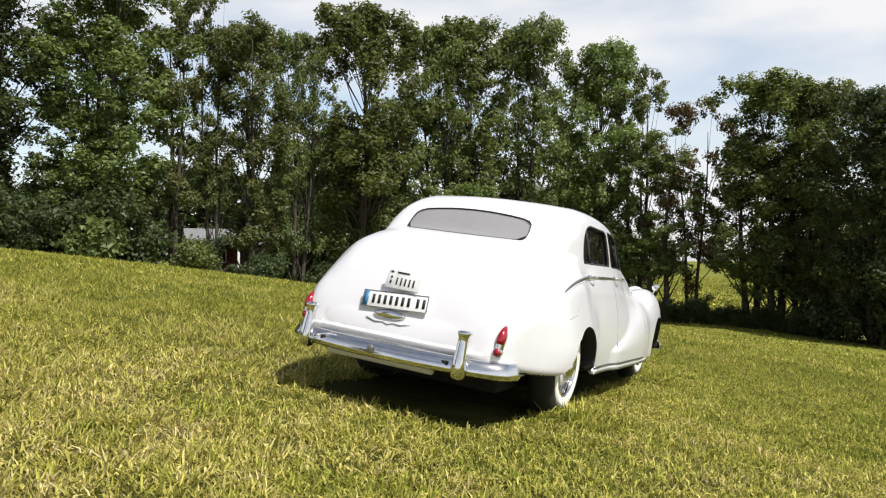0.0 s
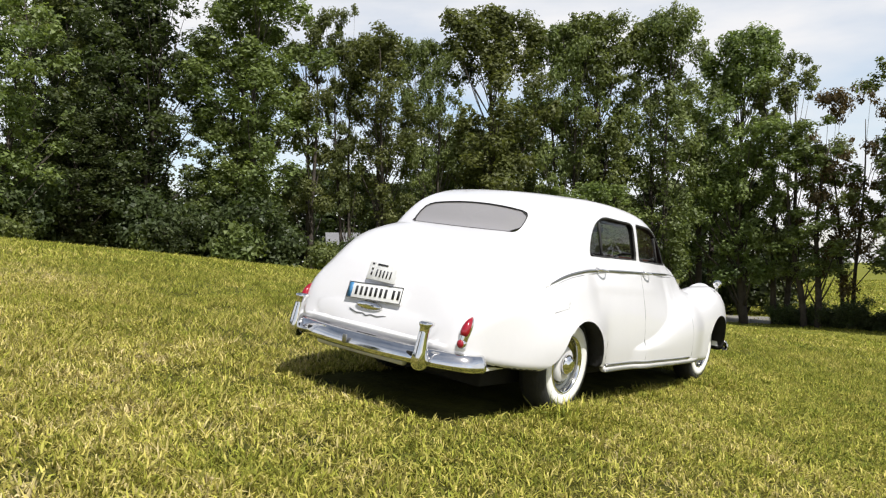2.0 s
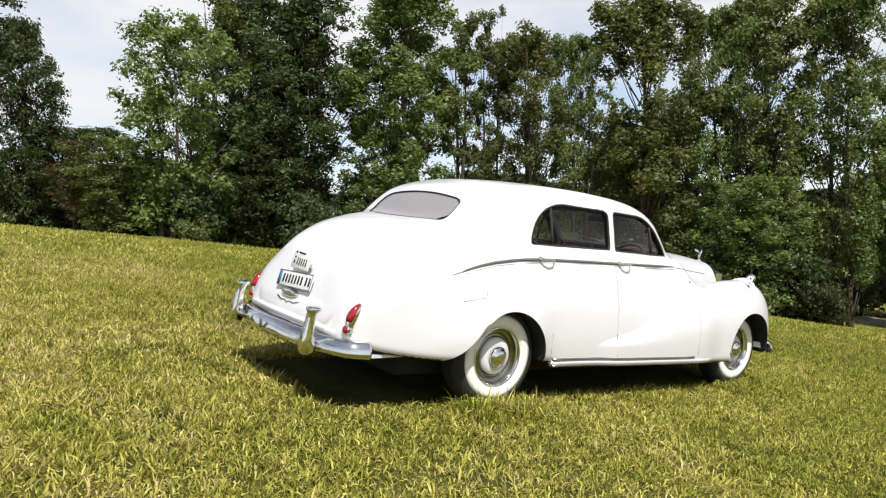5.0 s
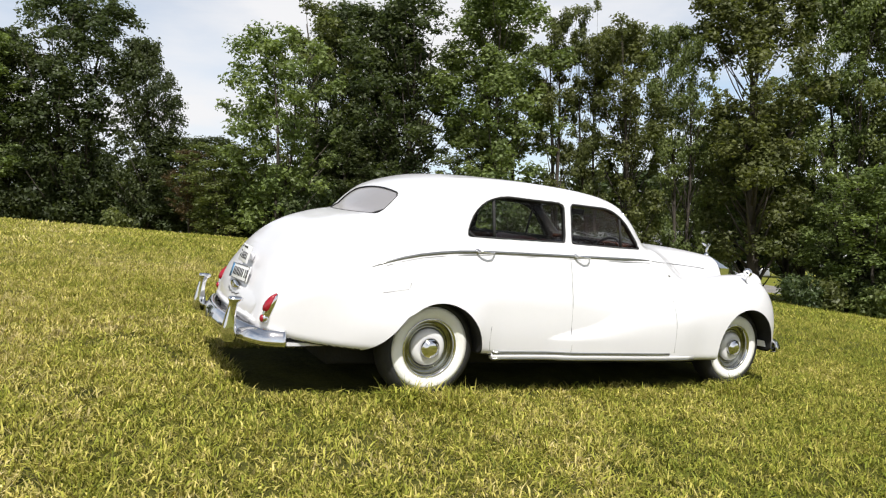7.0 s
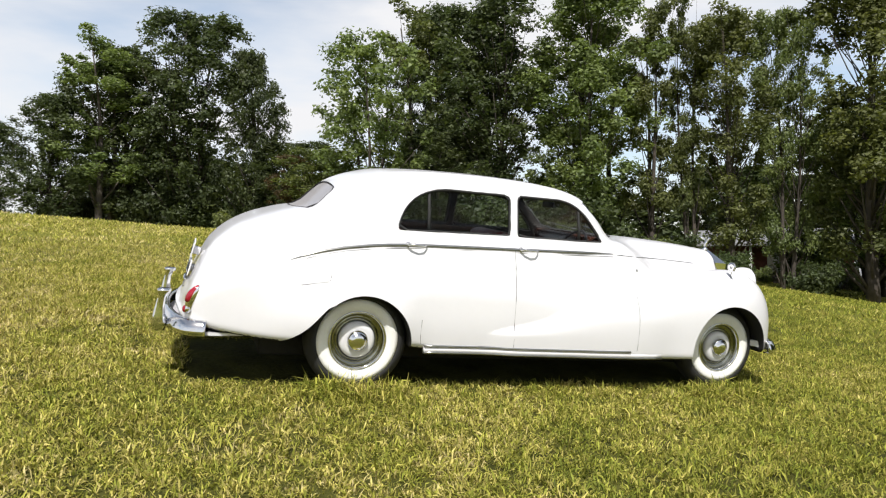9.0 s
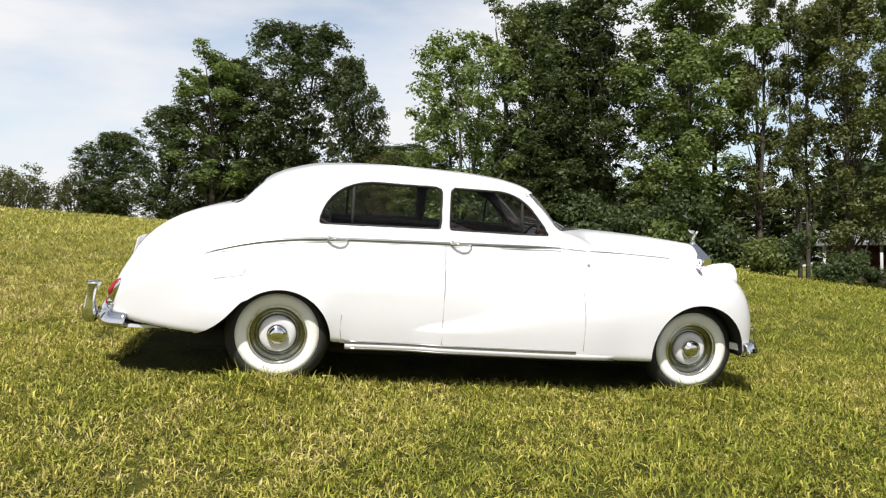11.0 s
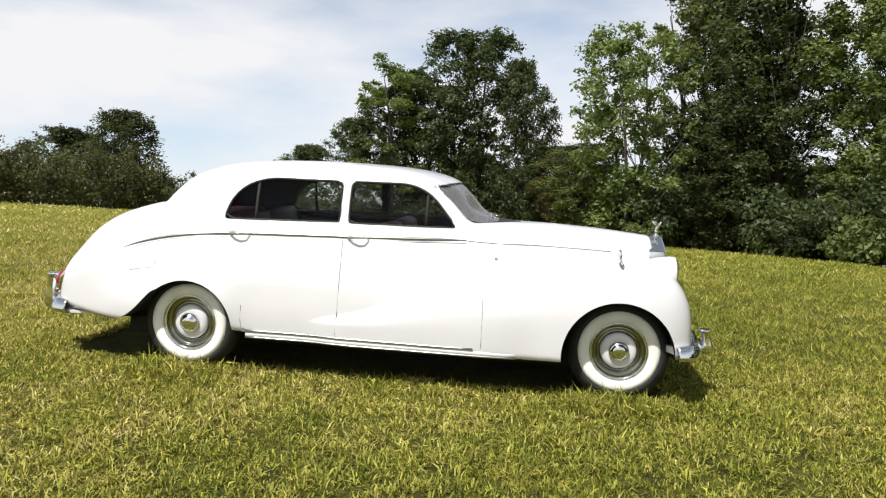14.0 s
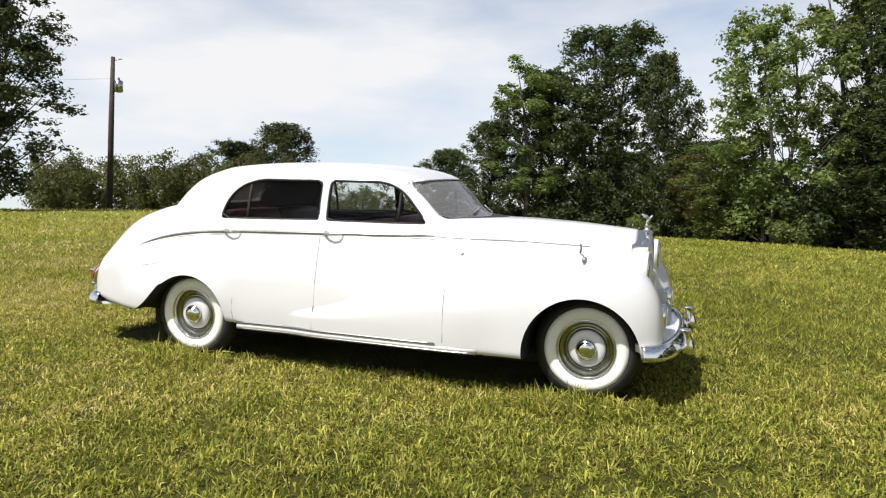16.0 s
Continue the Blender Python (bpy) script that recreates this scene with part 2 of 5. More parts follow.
def add_sward(m):
    """Where the lawn is too far off for single blades, its surface takes the colour of the sward."""
    n, l = m.node_tree.nodes, m.node_tree.links
    b, co = n["Principled BSDF"], n.new("ShaderNodeTexCoord")
    far, reach = n.new("ShaderNodeVectorMath"), n.new("ShaderNodeMapRange")
    far.operation = "LENGTH"
    reach.inputs["From Min"].default_value, reach.inputs["From Max"].default_value = 4.0, 14.0
    l.new(co.outputs["Object"], far.inputs[0]), l.new(far.outputs["Value"], reach.inputs["Value"])
    total = None
    for scale, share in ((0.25, 0.5), (1.7, 0.35), (9.0, 0.35)):
        t, k = n.new("ShaderNodeTexNoise"), n.new("ShaderNodeMath")
        t.inputs["Scale"].default_value, t.inputs["Detail"].default_value = scale, 4
        k.operation, k.inputs[1].default_value, k.inputs[2].default_value = "MULTIPLY_ADD", share, -0.1
        l.new(co.outputs["Object"], t.inputs["Vector"]), l.new(t.outputs["Fac"], k.inputs[0])
        if total is not None:
            l.new(total, k.inputs[2])
        total = k.outputs[0]
    ramp, mix = n.new("ShaderNodeValToRGB"), n.new("ShaderNodeMixRGB")
    ramp.color_ramp.elements[0].position, ramp.color_ramp.elements[0].color = 0.36, (0.102, 0.120, 0.016, 1)
    ramp.color_ramp.elements[1].position, ramp.color_ramp.elements[1].color = 0.68, (0.215, 0.208, 0.042, 1)
    l.new(total, ramp.inputs[0]), l.new(reach.outputs[0], mix.inputs[0])
    l.new(b.inputs["Base Color"].links[0].from_socket, mix.inputs[1]), l.new(ramp.outputs[0], mix.inputs[2])
    l.new(mix.outputs[0], b.inputs["Base Color"])


add_sward(SOIL)
GRAVEL = material("gravel_drive", (0.25, 0.24, 0.22), 0.95, color2=(0.15, 0.14, 0.125), scale=1.5, bump=0.8, bump_scale=30)
BRICK = material("red_brick", (0.20, 0.075, 0.055), 0.9, spread=0.4, scale=3, bump=0.4)
SHINGLE = material("grey_shingle", (0.22, 0.22, 0.23), 0.9, spread=0.35, scale=5, bump=0.4)
TRIM = material("white_trim", (0.78, 0.78, 0.76), 0.6, spread=0.1, scale=4)
VAN_PAINT = material("silver_paint", (0.28, 0.29, 0.31), 0.35, spread=0.1, scale=4)
DARK_GLASS = material("dark_glass", (0.03, 0.035, 0.04), 0.1, spread=0.2, scale=3)
RUST = material("rusty_orange", (0.42, 0.17, 0.07), 0.8, spread=0.4, scale=12)
POLE_WOOD = material("pole_wood", (0.055, 0.042, 0.034), 0.85, spread=0.4, scale=9, bump=0.4)


# ---- building helpers ----
def part(name, bm, mat, parent=None, label="", smooth=True):
    """Links a bmesh as one mesh object under its thing."""
    me = bpy.data.meshes.new(name)
    bm.to_mesh(me)
    bm.free()
    if smooth:
        me.polygons.foreach_set("use_smooth", [True] * len(me.polygons))
    for one in (mat if isinstance(mat, (list, tuple)) else [mat]):
        me.materials.append(one)
    ob = new(name, me)
    ob.parent = parent
    if label:
        ob["label"] = label
    return ob


def thing(name, label, category, m=None, group="", kind=""):
    ob = new(name)
    ob.empty_display_size = 0.2
    if m is not None:
        ob.matrix_basis = m
    return tagged(ob, label, category, group, kind)


def raw_mesh(name, verts, faces, mat, parent=None, normals=None, slots=None, label=""):
    """A mesh from arrays of vertices and faces of one size."""
    me = bpy.data.meshes.new(name)
    verts, faces = np.asarray(verts, np.float32), np.asarray(faces, np.int32)
    k = faces.shape[1]
    me.vertices.add(len(verts)), me.loops.add(faces.size), me.polygons.add(len(faces))
    me.vertices.foreach_set("co", verts.ravel())
    me.loops.foreach_set("vertex_index", faces.ravel())
    me.polygons.foreach_set("loop_start", np.arange(0, faces.size, k, dtype=np.int32))
    me.polygons.foreach_set("use_smooth", np.ones(len(faces), bool))
    for one in (mat if isinstance(mat, (list, tuple)) else [mat]):
        me.materials.append(one)
    if slots is not None:
        me.polygons.foreach_set("material_index", np.asarray(slots, np.int32))
    me.update(calc_edges=True)
    if normals is not None:
        me.normals_split_custom_set_from_vertices(np.asarray(normals, np.float32).tolist())
    ob = new(name, me)
    ob.parent = parent
    if label:
        ob["label"] = label
    return ob


def curve(x, pts):
    """Smooth monotone curve through a few (x, value) pairs."""
    p = np.array(pts, float)
    xs, ys = p[:, 0], p[:, 1]
    h, d = np.diff(xs), np.diff(ys) / np.diff(xs)
    m = np.zeros(len(xs))
    m[0], m[-1] = d[0], d[-1]
    same = d[:-1] * d[1:] > 0
    w1, w2 = 2 * h[1:] + h[:-1], h[1:] + 2 * h[:-1]
    with np.errstate(divide="ignore", invalid="ignore"):
        m[1:-1] = np.where(same, (w1 + w2) / (w1 / d[:-1] + w2 / d[1:]), 0)
    x = np.clip(x, xs[0], xs[-1])
    i = np.clip(np.searchsorted(xs, x) - 1, 0, len(xs) - 2)
    t = (x - xs[i]) / h[i]
    return ys[i] * (1 + 2 * t) * (1 - t) ** 2 + m[i] * h[i] * t * (1 - t) ** 2 + ys[i + 1] * t * t * (3 - 2 * t) + m[i + 1] * h[i] * t * t * (t - 1)


def smax(a, b, k):
    h = np.maximum(k - np.abs(a - b), 0) / k
    return np.maximum(a, b) + h * h * k * 0.25


def smin(a, b, k):
    return -smax(-a, -b, k)


def tube(bm, pts, radius, sides=8, closed=False, flat=1.0):
    """A round or flattened tube along points; radius may be one number or one for each point."""
    pts = [Vector(p) for p in pts]
    n = len(pts)
    rad = [float(r) for r in radius] if isinstance(radius, (list, tuple)) else [float(radius)] * n
    rings, up = [], None
    for i, p in enumerate(pts):
        a = pts[(i - 1) % n] if closed or i else p
        b = pts[(i + 1) % n] if closed or i < n - 1 else p
        d = (b - a).normalized()
        if up is None:
            up = Vector((0, 0, 1)) if abs(d.z) < 0.9 else Vector((1, 0, 0))
        side = d.cross(up).normalized()
        up = side.cross(d).normalized()
        rings.append([bm.verts.new(p + rad[i] * (math.cos(s) * side * flat + math.sin(s) * up)) for s in (2 * math.pi * j / sides for j in range(sides))])
    for i in range(n if closed else n - 1):
        a, b = rings[i], rings[(i + 1) % n]
        for j in range(sides):
            bm.faces.new((a[j], a[(j + 1) % sides], b[(j + 1) % sides], b[j]))
    if not closed:
        bm.faces.new(rings[0][::-1]), bm.faces.new(rings[-1])
    return bm


def lathe(bm, profile, turns=40, axis="y", origin=(0, 0, 0), capped=True):
    """A solid of revolution; profile pairs are (along the axis, radius)."""
    o, rings = Vector(origin), []
    for a, r in profile:
        ring = []
        for j in range(turns):
            c, s = r * math.cos(2 * math.pi * j / turns), r * math.sin(2 * math.pi * j / turns)
            v = {"x": (a, c, s), "y": (c, a, s), "z": (c, s, a)}[axis]
            ring.append(bm.verts.new(o + Vector(v)))
        rings.append(ring)
    for a, b in zip(rings, rings[1:]):
        for j in range(turns):
            bm.faces.new((a[j], a[(j + 1) % turns], b[(j + 1) % turns], b[j]))
    if capped:
        bm.faces.new(rings[0][::-1]), bm.faces.new(rings[-1])
    bmesh.ops.recalc_face_normals(bm, faces=bm.faces)
    return bm


def block(bm, size, m=None, bevel=0.0):
    made = bmesh.ops.create_cube(bm, size=1.0, matrix=(m if m is not None else Matrix()) @ Matrix.Diagonal((*size, 1)))
    if bevel:
        edges = list({e for v in made["verts"] for e in v.link_edges})
        bmesh.ops.bevel(bm, geom=edges, offset=bevel, segments=2, affect="EDGES", profile=0.5)
    return bm


def sweep(bm, path, section, ups=None):
    """A profile of (out, up) pairs carried along a path that lies level."""
    path = [Vector(p) for p in path]
    rings = []
    for i, p in enumerate(path):
        d = (path[min(i + 1, len(path) - 1)] - path[max(i - 1, 0)])
        d.z = 0
        d.normalize()
        out = Vector((d.y, -d.x, 0))
        s = 1.0 if ups is None else ups[i]
        rings.append([bm.verts.new(p + out * a * s + Vector((0, 0, b * s))) for a, b in section])
    k = len(section)
    for a, b in zip(rings, rings[1:]):
        for j in range(k):
            bm.faces.new((a[j], a[(j + 1) % k], b[(j + 1) % k], b[j]))
    bm.faces.new(rings[0][::-1]), bm.faces.new(rings[-1])
    bmesh.ops.recalc_face_normals(bm, faces=bm.faces)
    return bm


# ---- ground ----
TILT = Matrix(((0.99806, 0.00767, 0.06179, 0), (0.0, 0.99238, -0.12321, 0), (-0.06226, 0.12297, 0.99045, 0), (0, 0, 0, 1)))
SLOPE_X, SLOPE_Y = 0.0624, -0.1244


def ground_z(x, y):
    """The meadow: a plane under the car that rounds off downhill with distance and levels out far away."""
    x, y = np.asarray(x, float), np.asarray(y, float)
    r, th = np.hypot(x, y) + 1e-9, np.degrees(np.arctan2(y, x))
    rr = np.where(r < 24, r, 24 + 6 * (1 - np.exp(-(np.maximum(r, 24) - 24) / 6)))
    x, y = x / r * rr, y / r * rr
    th = np.where(th < -110, th + 360, th)
    k = curve(th, [(-110, 0.0), (-40, 0.0), (0, 0.09), (20, 0.265), (40, 0.24), (60, 0.228), (80, 0.223), (100, 0.197), (120, 0.117), (140, 0.037), (200, 0.0), (250, 0.0)])
    return -SLOPE_X * x - SLOPE_Y * y - k * np.maximum(rr - 4, 0) ** 2 / 100


def build_ground():
    u = np.linspace(-1, 1, 301)
    s = 14 * u + 2600 * np.sign(u) * np.abs(u) ** 7 + 60 * u ** 3
    X, Y = np.meshgrid(s + 5, s + 5, indexing="ij")
    Z = ground_z(X, Y)
    n = len(s)
    idx = np.arange(n * n).reshape(n, n)
    faces = np.stack([idx[:-1, :-1], idx[1:, :-1], idx[1:, 1:], idx[:-1, 1:]], -1).reshape(-1, 4)
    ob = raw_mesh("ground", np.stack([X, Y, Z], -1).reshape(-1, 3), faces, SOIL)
    tagged(ob, "sunlit mown yellow-green lawn on a slope", "lawn", kind="structure")


build_ground()


# ---- the car: one smooth form, carved and split into its panels ----
HUB_X, HUB_Z = 1.562, 0.345


def fields(x, y, z, whole=True):
    """The closed bodywork as a field that is negative inside, and the openings cut into it. x forward, y to the side, z up."""
    a = np.abs(y)
    wide = curve(z, [(0.20, 0.84), (0.30, 0.895), (0.45, 0.905), (0.65, 0.893), (0.85, 0.855), (1.03, 0.795), (1.15, 0.765), (1.3, 0.74)])
    high = np.clip((z - 0.55) / 0.45, 0, 1)
    high = high * high * (3 - 2 * high)
    wide = wide * (curve(x, [(-2.75, 0.80), (-2.55, 0.87), (-2.2, 0.955), (-1.7, 1.0), (-0.4, 1.0), (0.4, 1.0), (1.0, 0.97)])
                   - high * curve(x, [(-0.8, 0.0), (-0.4, 0.01), (0.0, 0.045), (0.37, 0.105), (0.67, 0.14), (1.0, 0.20)]))
    wide = wide + 0.074 * np.exp(-(np.abs((x + 1.72) / 0.51) ** 5) - ((z - 0.45) / 0.30) ** 2)
    top = curve(x, [(-2.74, 0.60), (-2.66, 0.68), (-2.5, 0.77), (-2.2, 0.88), (-1.8, 0.985), (-1.3, 1.08), (-0.9, 1.14), (0.55, 1.14), (0.8, 1.04), (1.1, 0.92)])
    tub = smax(a - wide, z - top, 0.16)
    tub = smax(tub, (-2.745 + 0.10 * a * a + 0.10 * np.maximum(0.45 - z, 0)) - x, 0.16)
    tub = smax(tub, x - 0.9, 0.3)

    def loft(y0, w, zt, zm, n, stretch=1.0):
        q = (np.abs((a - y0) / w) ** n + (np.maximum(z - zm, 0) / (zt - zm)) ** n + (np.maximum(zm - z, 0) / 0.6) ** n) ** (1 / n)
        return (q - 1) * w * stretch

    boot = loft(0.0, curve(x, [(-2.76, 0.58), (-2.6, 0.66), (-2.4, 0.75), (-2.2, 0.825), (-1.9, 0.85), (-1.4, 0.84)]),
                curve(x, [(-2.72, 0.48), (-2.69, 0.58), (-2.655, 0.69), (-2.61, 0.81), (-2.55, 0.92), (-2.40, 1.055), (-2.2, 1.15), (-1.95, 1.215), (-1.6, 1.24)]), 0.45, 4.4)
    boot = smax(boot, (-2.715 + 0.12 * a * a) - x, 0.08)
    boot = smax(boot, x + 1.4, 0.2)
    u = np.clip((x - 1.48) / 0.58, 0, 1.3)
    end = np.maximum(1 - u ** 2.6, 0.0005) ** (1 / 2.6)
    fender = loft(curve(x, [(-0.6, 0.62), (0.4, 0.66), (1.2, 0.66), (2.2, 0.62)]),
                  curve(x, [(-0.6, 0.26), (0.0, 0.25), (0.8, 0.255), (1.6, 0.255)]) * end,
                  0.42 + (curve(x, [(-0.6, 0.45), (-0.2, 0.52), (0.2, 0.66), (0.6, 0.80), (1.0, 0.91), (1.4, 0.98), (1.8, 1.005), (2.2, 0.99)]) - 0.42) * end, 0.42, 2.5)
    fender = smax(smax(fender, x - 2.06, 0.05), -0.5 - x, 0.2)
    bonnet = loft(0.0, curve(x, [(0.4, 0.74), (0.7, 0.66), (1.2, 0.49), (1.6, 0.370), (1.95, 0.285)]),
                  curve(x, [(0.4, 1.165), (0.9, 1.178), (1.3, 1.165), (1.9, 1.115)]), 0.55, 2.9)
    bonnet = smax(bonnet, x - 1.82, 0.03)
    bonnet = smax(bonnet, 0.3 - x, 0.1)
    apron = smax(smax(a - 0.66, z - 0.80, 0.1), x - 1.95 + 0.15 * a * a, 0.1)
    apron = smax(apron, 1.0 - x, 0.1)
    xe = x + np.where(x > -0.6, 0.26, 0.13) * a * a * np.tanh((x + 0.6) * 3)
    roof = curve(xe, [(-2.6, 0.5), (-2.10, 1.05), (-1.99, 1.165), (-1.90, 1.255), (-1.80, 1.36), (-1.70, 1.44), (-1.55, 1.505), (-1.36, 1.552), (-1.0, 1.578), (-0.7, 1.583), (-0.3, 1.575), (0.0, 1.553), (0.16, 1.525), (0.27, 1.49), (0.345, 1.445), (0.575, 1.19), (0.70, 1.03), (1.1, 0.5)])
    side = curve(x, [(-2.0, 0.72), (-1.7, 0.765), (-1.3, 0.78), (-0.7, 0.775), (-0.2, 0.755), (0.2, 0.70), (0.4, 0.665), (0.6, 0.63)]) - 0.24 * (z - 1.1) - 0.2 * np.maximum(z - 1.25, 0) ** 2
    cabin = smax(a - side, (z - roof + 0.07 * a * a) * 0.8, 0.13)
    cabin = smax(cabin, 0.9 - z, 0.05)
    rear = smin(tub, boot, 0.16)
    skin = smin(smin(rear, cabin, 0.05), smin(smin(bonnet, apron, 0.10), fender, 0.10), 0.17)
    floor = curve(x, [(-2.75, 0.42), (-2.4, 0.36), (-2.0, 0.335), (-1.2, 0.315), (-0.9, 0.275), (0.9, 0.265), (1.2, 0.265), (1.8, 0.30), (2.2, 0.40)])
    skin = smax(skin, floor - z, 0.06)
    if not whole:
        return skin, None
    cut = np.full(np.broadcast(x, y, z).shape, 9.0)
    for hx, r in ((-HUB_X + 0.015, 0.347), (HUB_X - 0.020, 0.388)):
        arch = np.hypot(x - hx, z - 0.325) - r
        if hx < 0:
            arch = smin(arch, np.maximum(0.74 * (z - curve(x, [(-2.30, 0.28), (-2.18, 0.325), (-2.08, 0.352), (-1.98, 0.405), (-1.89, 0.480), (-1.80, 0.565)])), x + 1.80), 0.05)
        arch = smax(arch, 0.50 - a, 0.02)
        cut = np.minimum(cut, arch)
    room = smax(smax(smin(tub, cabin, 0.05) + 0.05, 0.80 - z, 0.04), np.maximum(-1.80 - x, x - 0.68), 0.04)
    cut = np.minimum(cut, room)
    for pane in (side_pane_rear(x, z), side_pane_front(x, z)):
        cut = np.minimum(cut, np.maximum(pane, 0.45 - a))
    cut = np.minimum(cut, np.maximum(back_pane(a, z), x + 1.5))
    return skin, np.minimum(cut, np.maximum(screen_pane(a, z), 0.12 - x))


def form(x, y, z, whole=True):
    """The bodywork with its openings, negative inside."""
    skin, cut = fields(x, y, z, whole)
    return np.maximum(skin, -cut) if whole else skin


def side_pane_rear(x, z):
    return smax(smax(-1.340 - x, z - (1.435 + 0.0 * x), 0.42), smax(x + 0.467, 1.124 + 0.02 * (x + 1.3) - z, 0.02), 0.03)


def side_pane_front(x, z):
    slant = 0.761 * (x - 0.365) + 0.648 * (z - 1.15)
    return smax(smax(slant, z - 1.438, 0.14), smax(-0.405 - x, 1.138 - z, 0.02), 0.03)


def back_pane(a, z):
    return smax(smax(a - 0.485, z - (1.412 - 0.18 * a * a), 0.07), 1.208 + 0.03 * a * a - z, 0.03)


def screen_pane(a, z):
    return smax(smax(a - 0.585, z - (1.462 - 0.06 * a * a), 0.07), 1.178 - z, 0.05)


def skin_mesh(h=0.0155):
    """Surface nets over the field, drawn onto its zero level; vertices, quads and normals."""
    xs, ys, zs = np.arange(-2.82, 2.24, h), np.arange(-66, 67) * h, np.arange(0.2, 1.64, h)
    pair = [np.concatenate([q[:, :0:-1], q], 1).astype(np.float32) for q in fields(xs[:, None, None], ys[None, 66:, None], zs[None, None, :])]
    f = np.maximum(pair[0], -pair[1])
    nx, ny, nz = f.shape
    total, count = np.zeros((nx - 1, ny - 1, nz - 1, 3), np.float32), np.zeros((nx - 1, ny - 1, nz - 1), np.float32)
    for ax in range(3):
        for p in (0, 1):
            for q in (0, 1):
                off = [0, 0, 0]
                others = [i for i in range(3) if i != ax]
                off[others[0]], off[others[1]] = p, q
                lo = tuple(slice(off[i], off[i] + (nx, ny, nz)[i] - 1) for i in range(3))
                off2 = list(off)
                off2[ax] = 1
                hi = tuple(slice(off2[i], off2[i] + (nx, ny, nz)[i] - 1) for i in range(3))
                fa, fb = f[lo], f[hi]
                cut = (fa < 0) != (fb < 0)
                t = np.where(cut, fa / np.where(cut, fa - fb, 1), 0)
                for i in range(3):
                    total[..., i] += cut * (t if i == ax else off[i])
                count += cut
    cells = np.argwhere(count > 0)
    index = -np.ones(count.shape, np.int64)
    index[tuple(cells.T)] = np.arange(len(cells))
    local = total[tuple(cells.T)] / count[tuple(cells.T)][:, None]
    v = (cells + local) * h + np.array([xs[0], ys[0], zs[0]])
    quads = []
    for ax in range(3):
        b, c = [i for i in range(3) if i != ax]
        sl_a, sl_b = [slice(None)] * 3, [slice(None)] * 3
        sl_a[ax], sl_b[ax] = slice(0, -1), slice(1, None)
        cut = (f[tuple(sl_a)] < 0) != (f[tuple(sl_b)] < 0)
        e = np.argwhere(cut)
        e = e[(e[:, b] > 0) & (e[:, c] > 0) & (e[:, b] < (nx, ny, nz)[b] - 1) & (e[:, c] < (nx, ny, nz)[c] - 1)]
        inside = f[tuple(e.T)] < 0
        db, dc = np.eye(3, dtype=int)[b], np.eye(3, dtype=int)[c]
        q = np.stack([index[tuple((e - db - dc).T)], index[tuple((e - dc).T)], index[tuple(e.T)], index[tuple((e - db).T)]], 1)
        flip = inside if ax != 1 else ~inside
        q[~flip] = q[~flip][:, ::-1]
        quads.append(q)
    quads = np.concatenate(quads)

    def slope(p, what):
        e = 2e-3
        return np.stack([what(*(p + e * d).T) - what(*(p - e * d).T) for d in np.eye(3)], 1) / (2 * e)

    for _ in range(3):
        g = slope(v, form)
        step = form(*v.T)[:, None] * g / np.maximum((g * g).sum(1, keepdims=True), 0.2)
        v = v - np.clip(step, -0.4 * h, 0.4 * h)
    # sharp edges: draw what lies by an edge onto both of its surfaces
    outer, inner = lambda x, y, z: fields(x, y, z, False)[0], lambda x, y, z: fields(x, y, z)[1]
    both = np.ones(len(cells), bool)
    for q in pair:
        corner = np.stack([q[cells[:, 0] + i, cells[:, 1] + j, cells[:, 2] + k] < 0 for i in (0, 1) for j in (0, 1) for k in (0, 1)])
        both &= corner.any(0) & ~corner.all(0)
    edge = np.nonzero(both)[0]
    p = v[edge]
    for _ in range(6):
        s, k = fields(*p.T)
        a, b = slope(p, outer), slope(p, inner)
        aa, bb, ab = (a * a).sum(1), (b * b).sum(1), (a * b).sum(1)
        det = np.maximum(aa * bb - ab * ab, 0.05)
        p = p - np.clip(((s * bb - k * ab) / det)[:, None] * a + ((k * aa - s * ab) / det)[:, None] * b, -0.5 * h, 0.5 * h)
    good = np.linalg.norm(p - v[edge], axis=1) < 2.0 * h
    v[edge[good]] = p[good]
    g = slope(v, form)
    g[edge[good]] = slope(p[good], outer)
    return v, quads, g / np.maximum(np.linalg.norm(g, axis=1, keepdims=True), 1e-6)


def side_y(x, z, lift=0.0):
    """How far out the flank lies at x, z, without its openings."""
    s = np.linspace(0.3, 1.1, 401)
    f = form(np.full_like(s, x), s, np.full_like(s, z), whole=False)
    i = np.nonzero(f < 0)[0]
    return (s[i[-1]] if len(i) else 0.8) + lift


def end_x(y, z, sign, lift=0.0):
    """How far forward (sign 1) or back (-1) the form reaches at y, z."""
    s = np.linspace(-0.3, 2.9, 1201)
    f = form(sign * s, np.full_like(s, y), np.full_like(s, z), whole=False)
    i = np.nonzero(f < 0)[0]
    return sign * ((s[i[-1]] if len(i) else 0.25) + lift)


car = thing("classic_car", "white vintage limousine saloon with whitewall tyres parked on the lawn", "car", TILT.copy())
V, Q, N = skin_mesh()
mid = V[Q].mean(1)
amid, nrm = np.abs(mid[:, 1]), N[Q].mean(1)
shell, hollow = fields(mid[:, 0], mid[:, 1], mid[:, 2])
outer_near = np.abs(shell) < np.minimum(0.012, np.abs(hollow) + 1e-4)
slot = np.where(outer_near, 0, 1)
slot = np.where(~outer_near & (mid[:, 2] < 0.79), 2, slot)
slot = np.where((nrm[:, 2] < -0.75) & (mid[:, 2] < 0.45), 2, slot)
side_face = outer_near & (amid > 0.5) & (mid[:, 2] > 0.335)
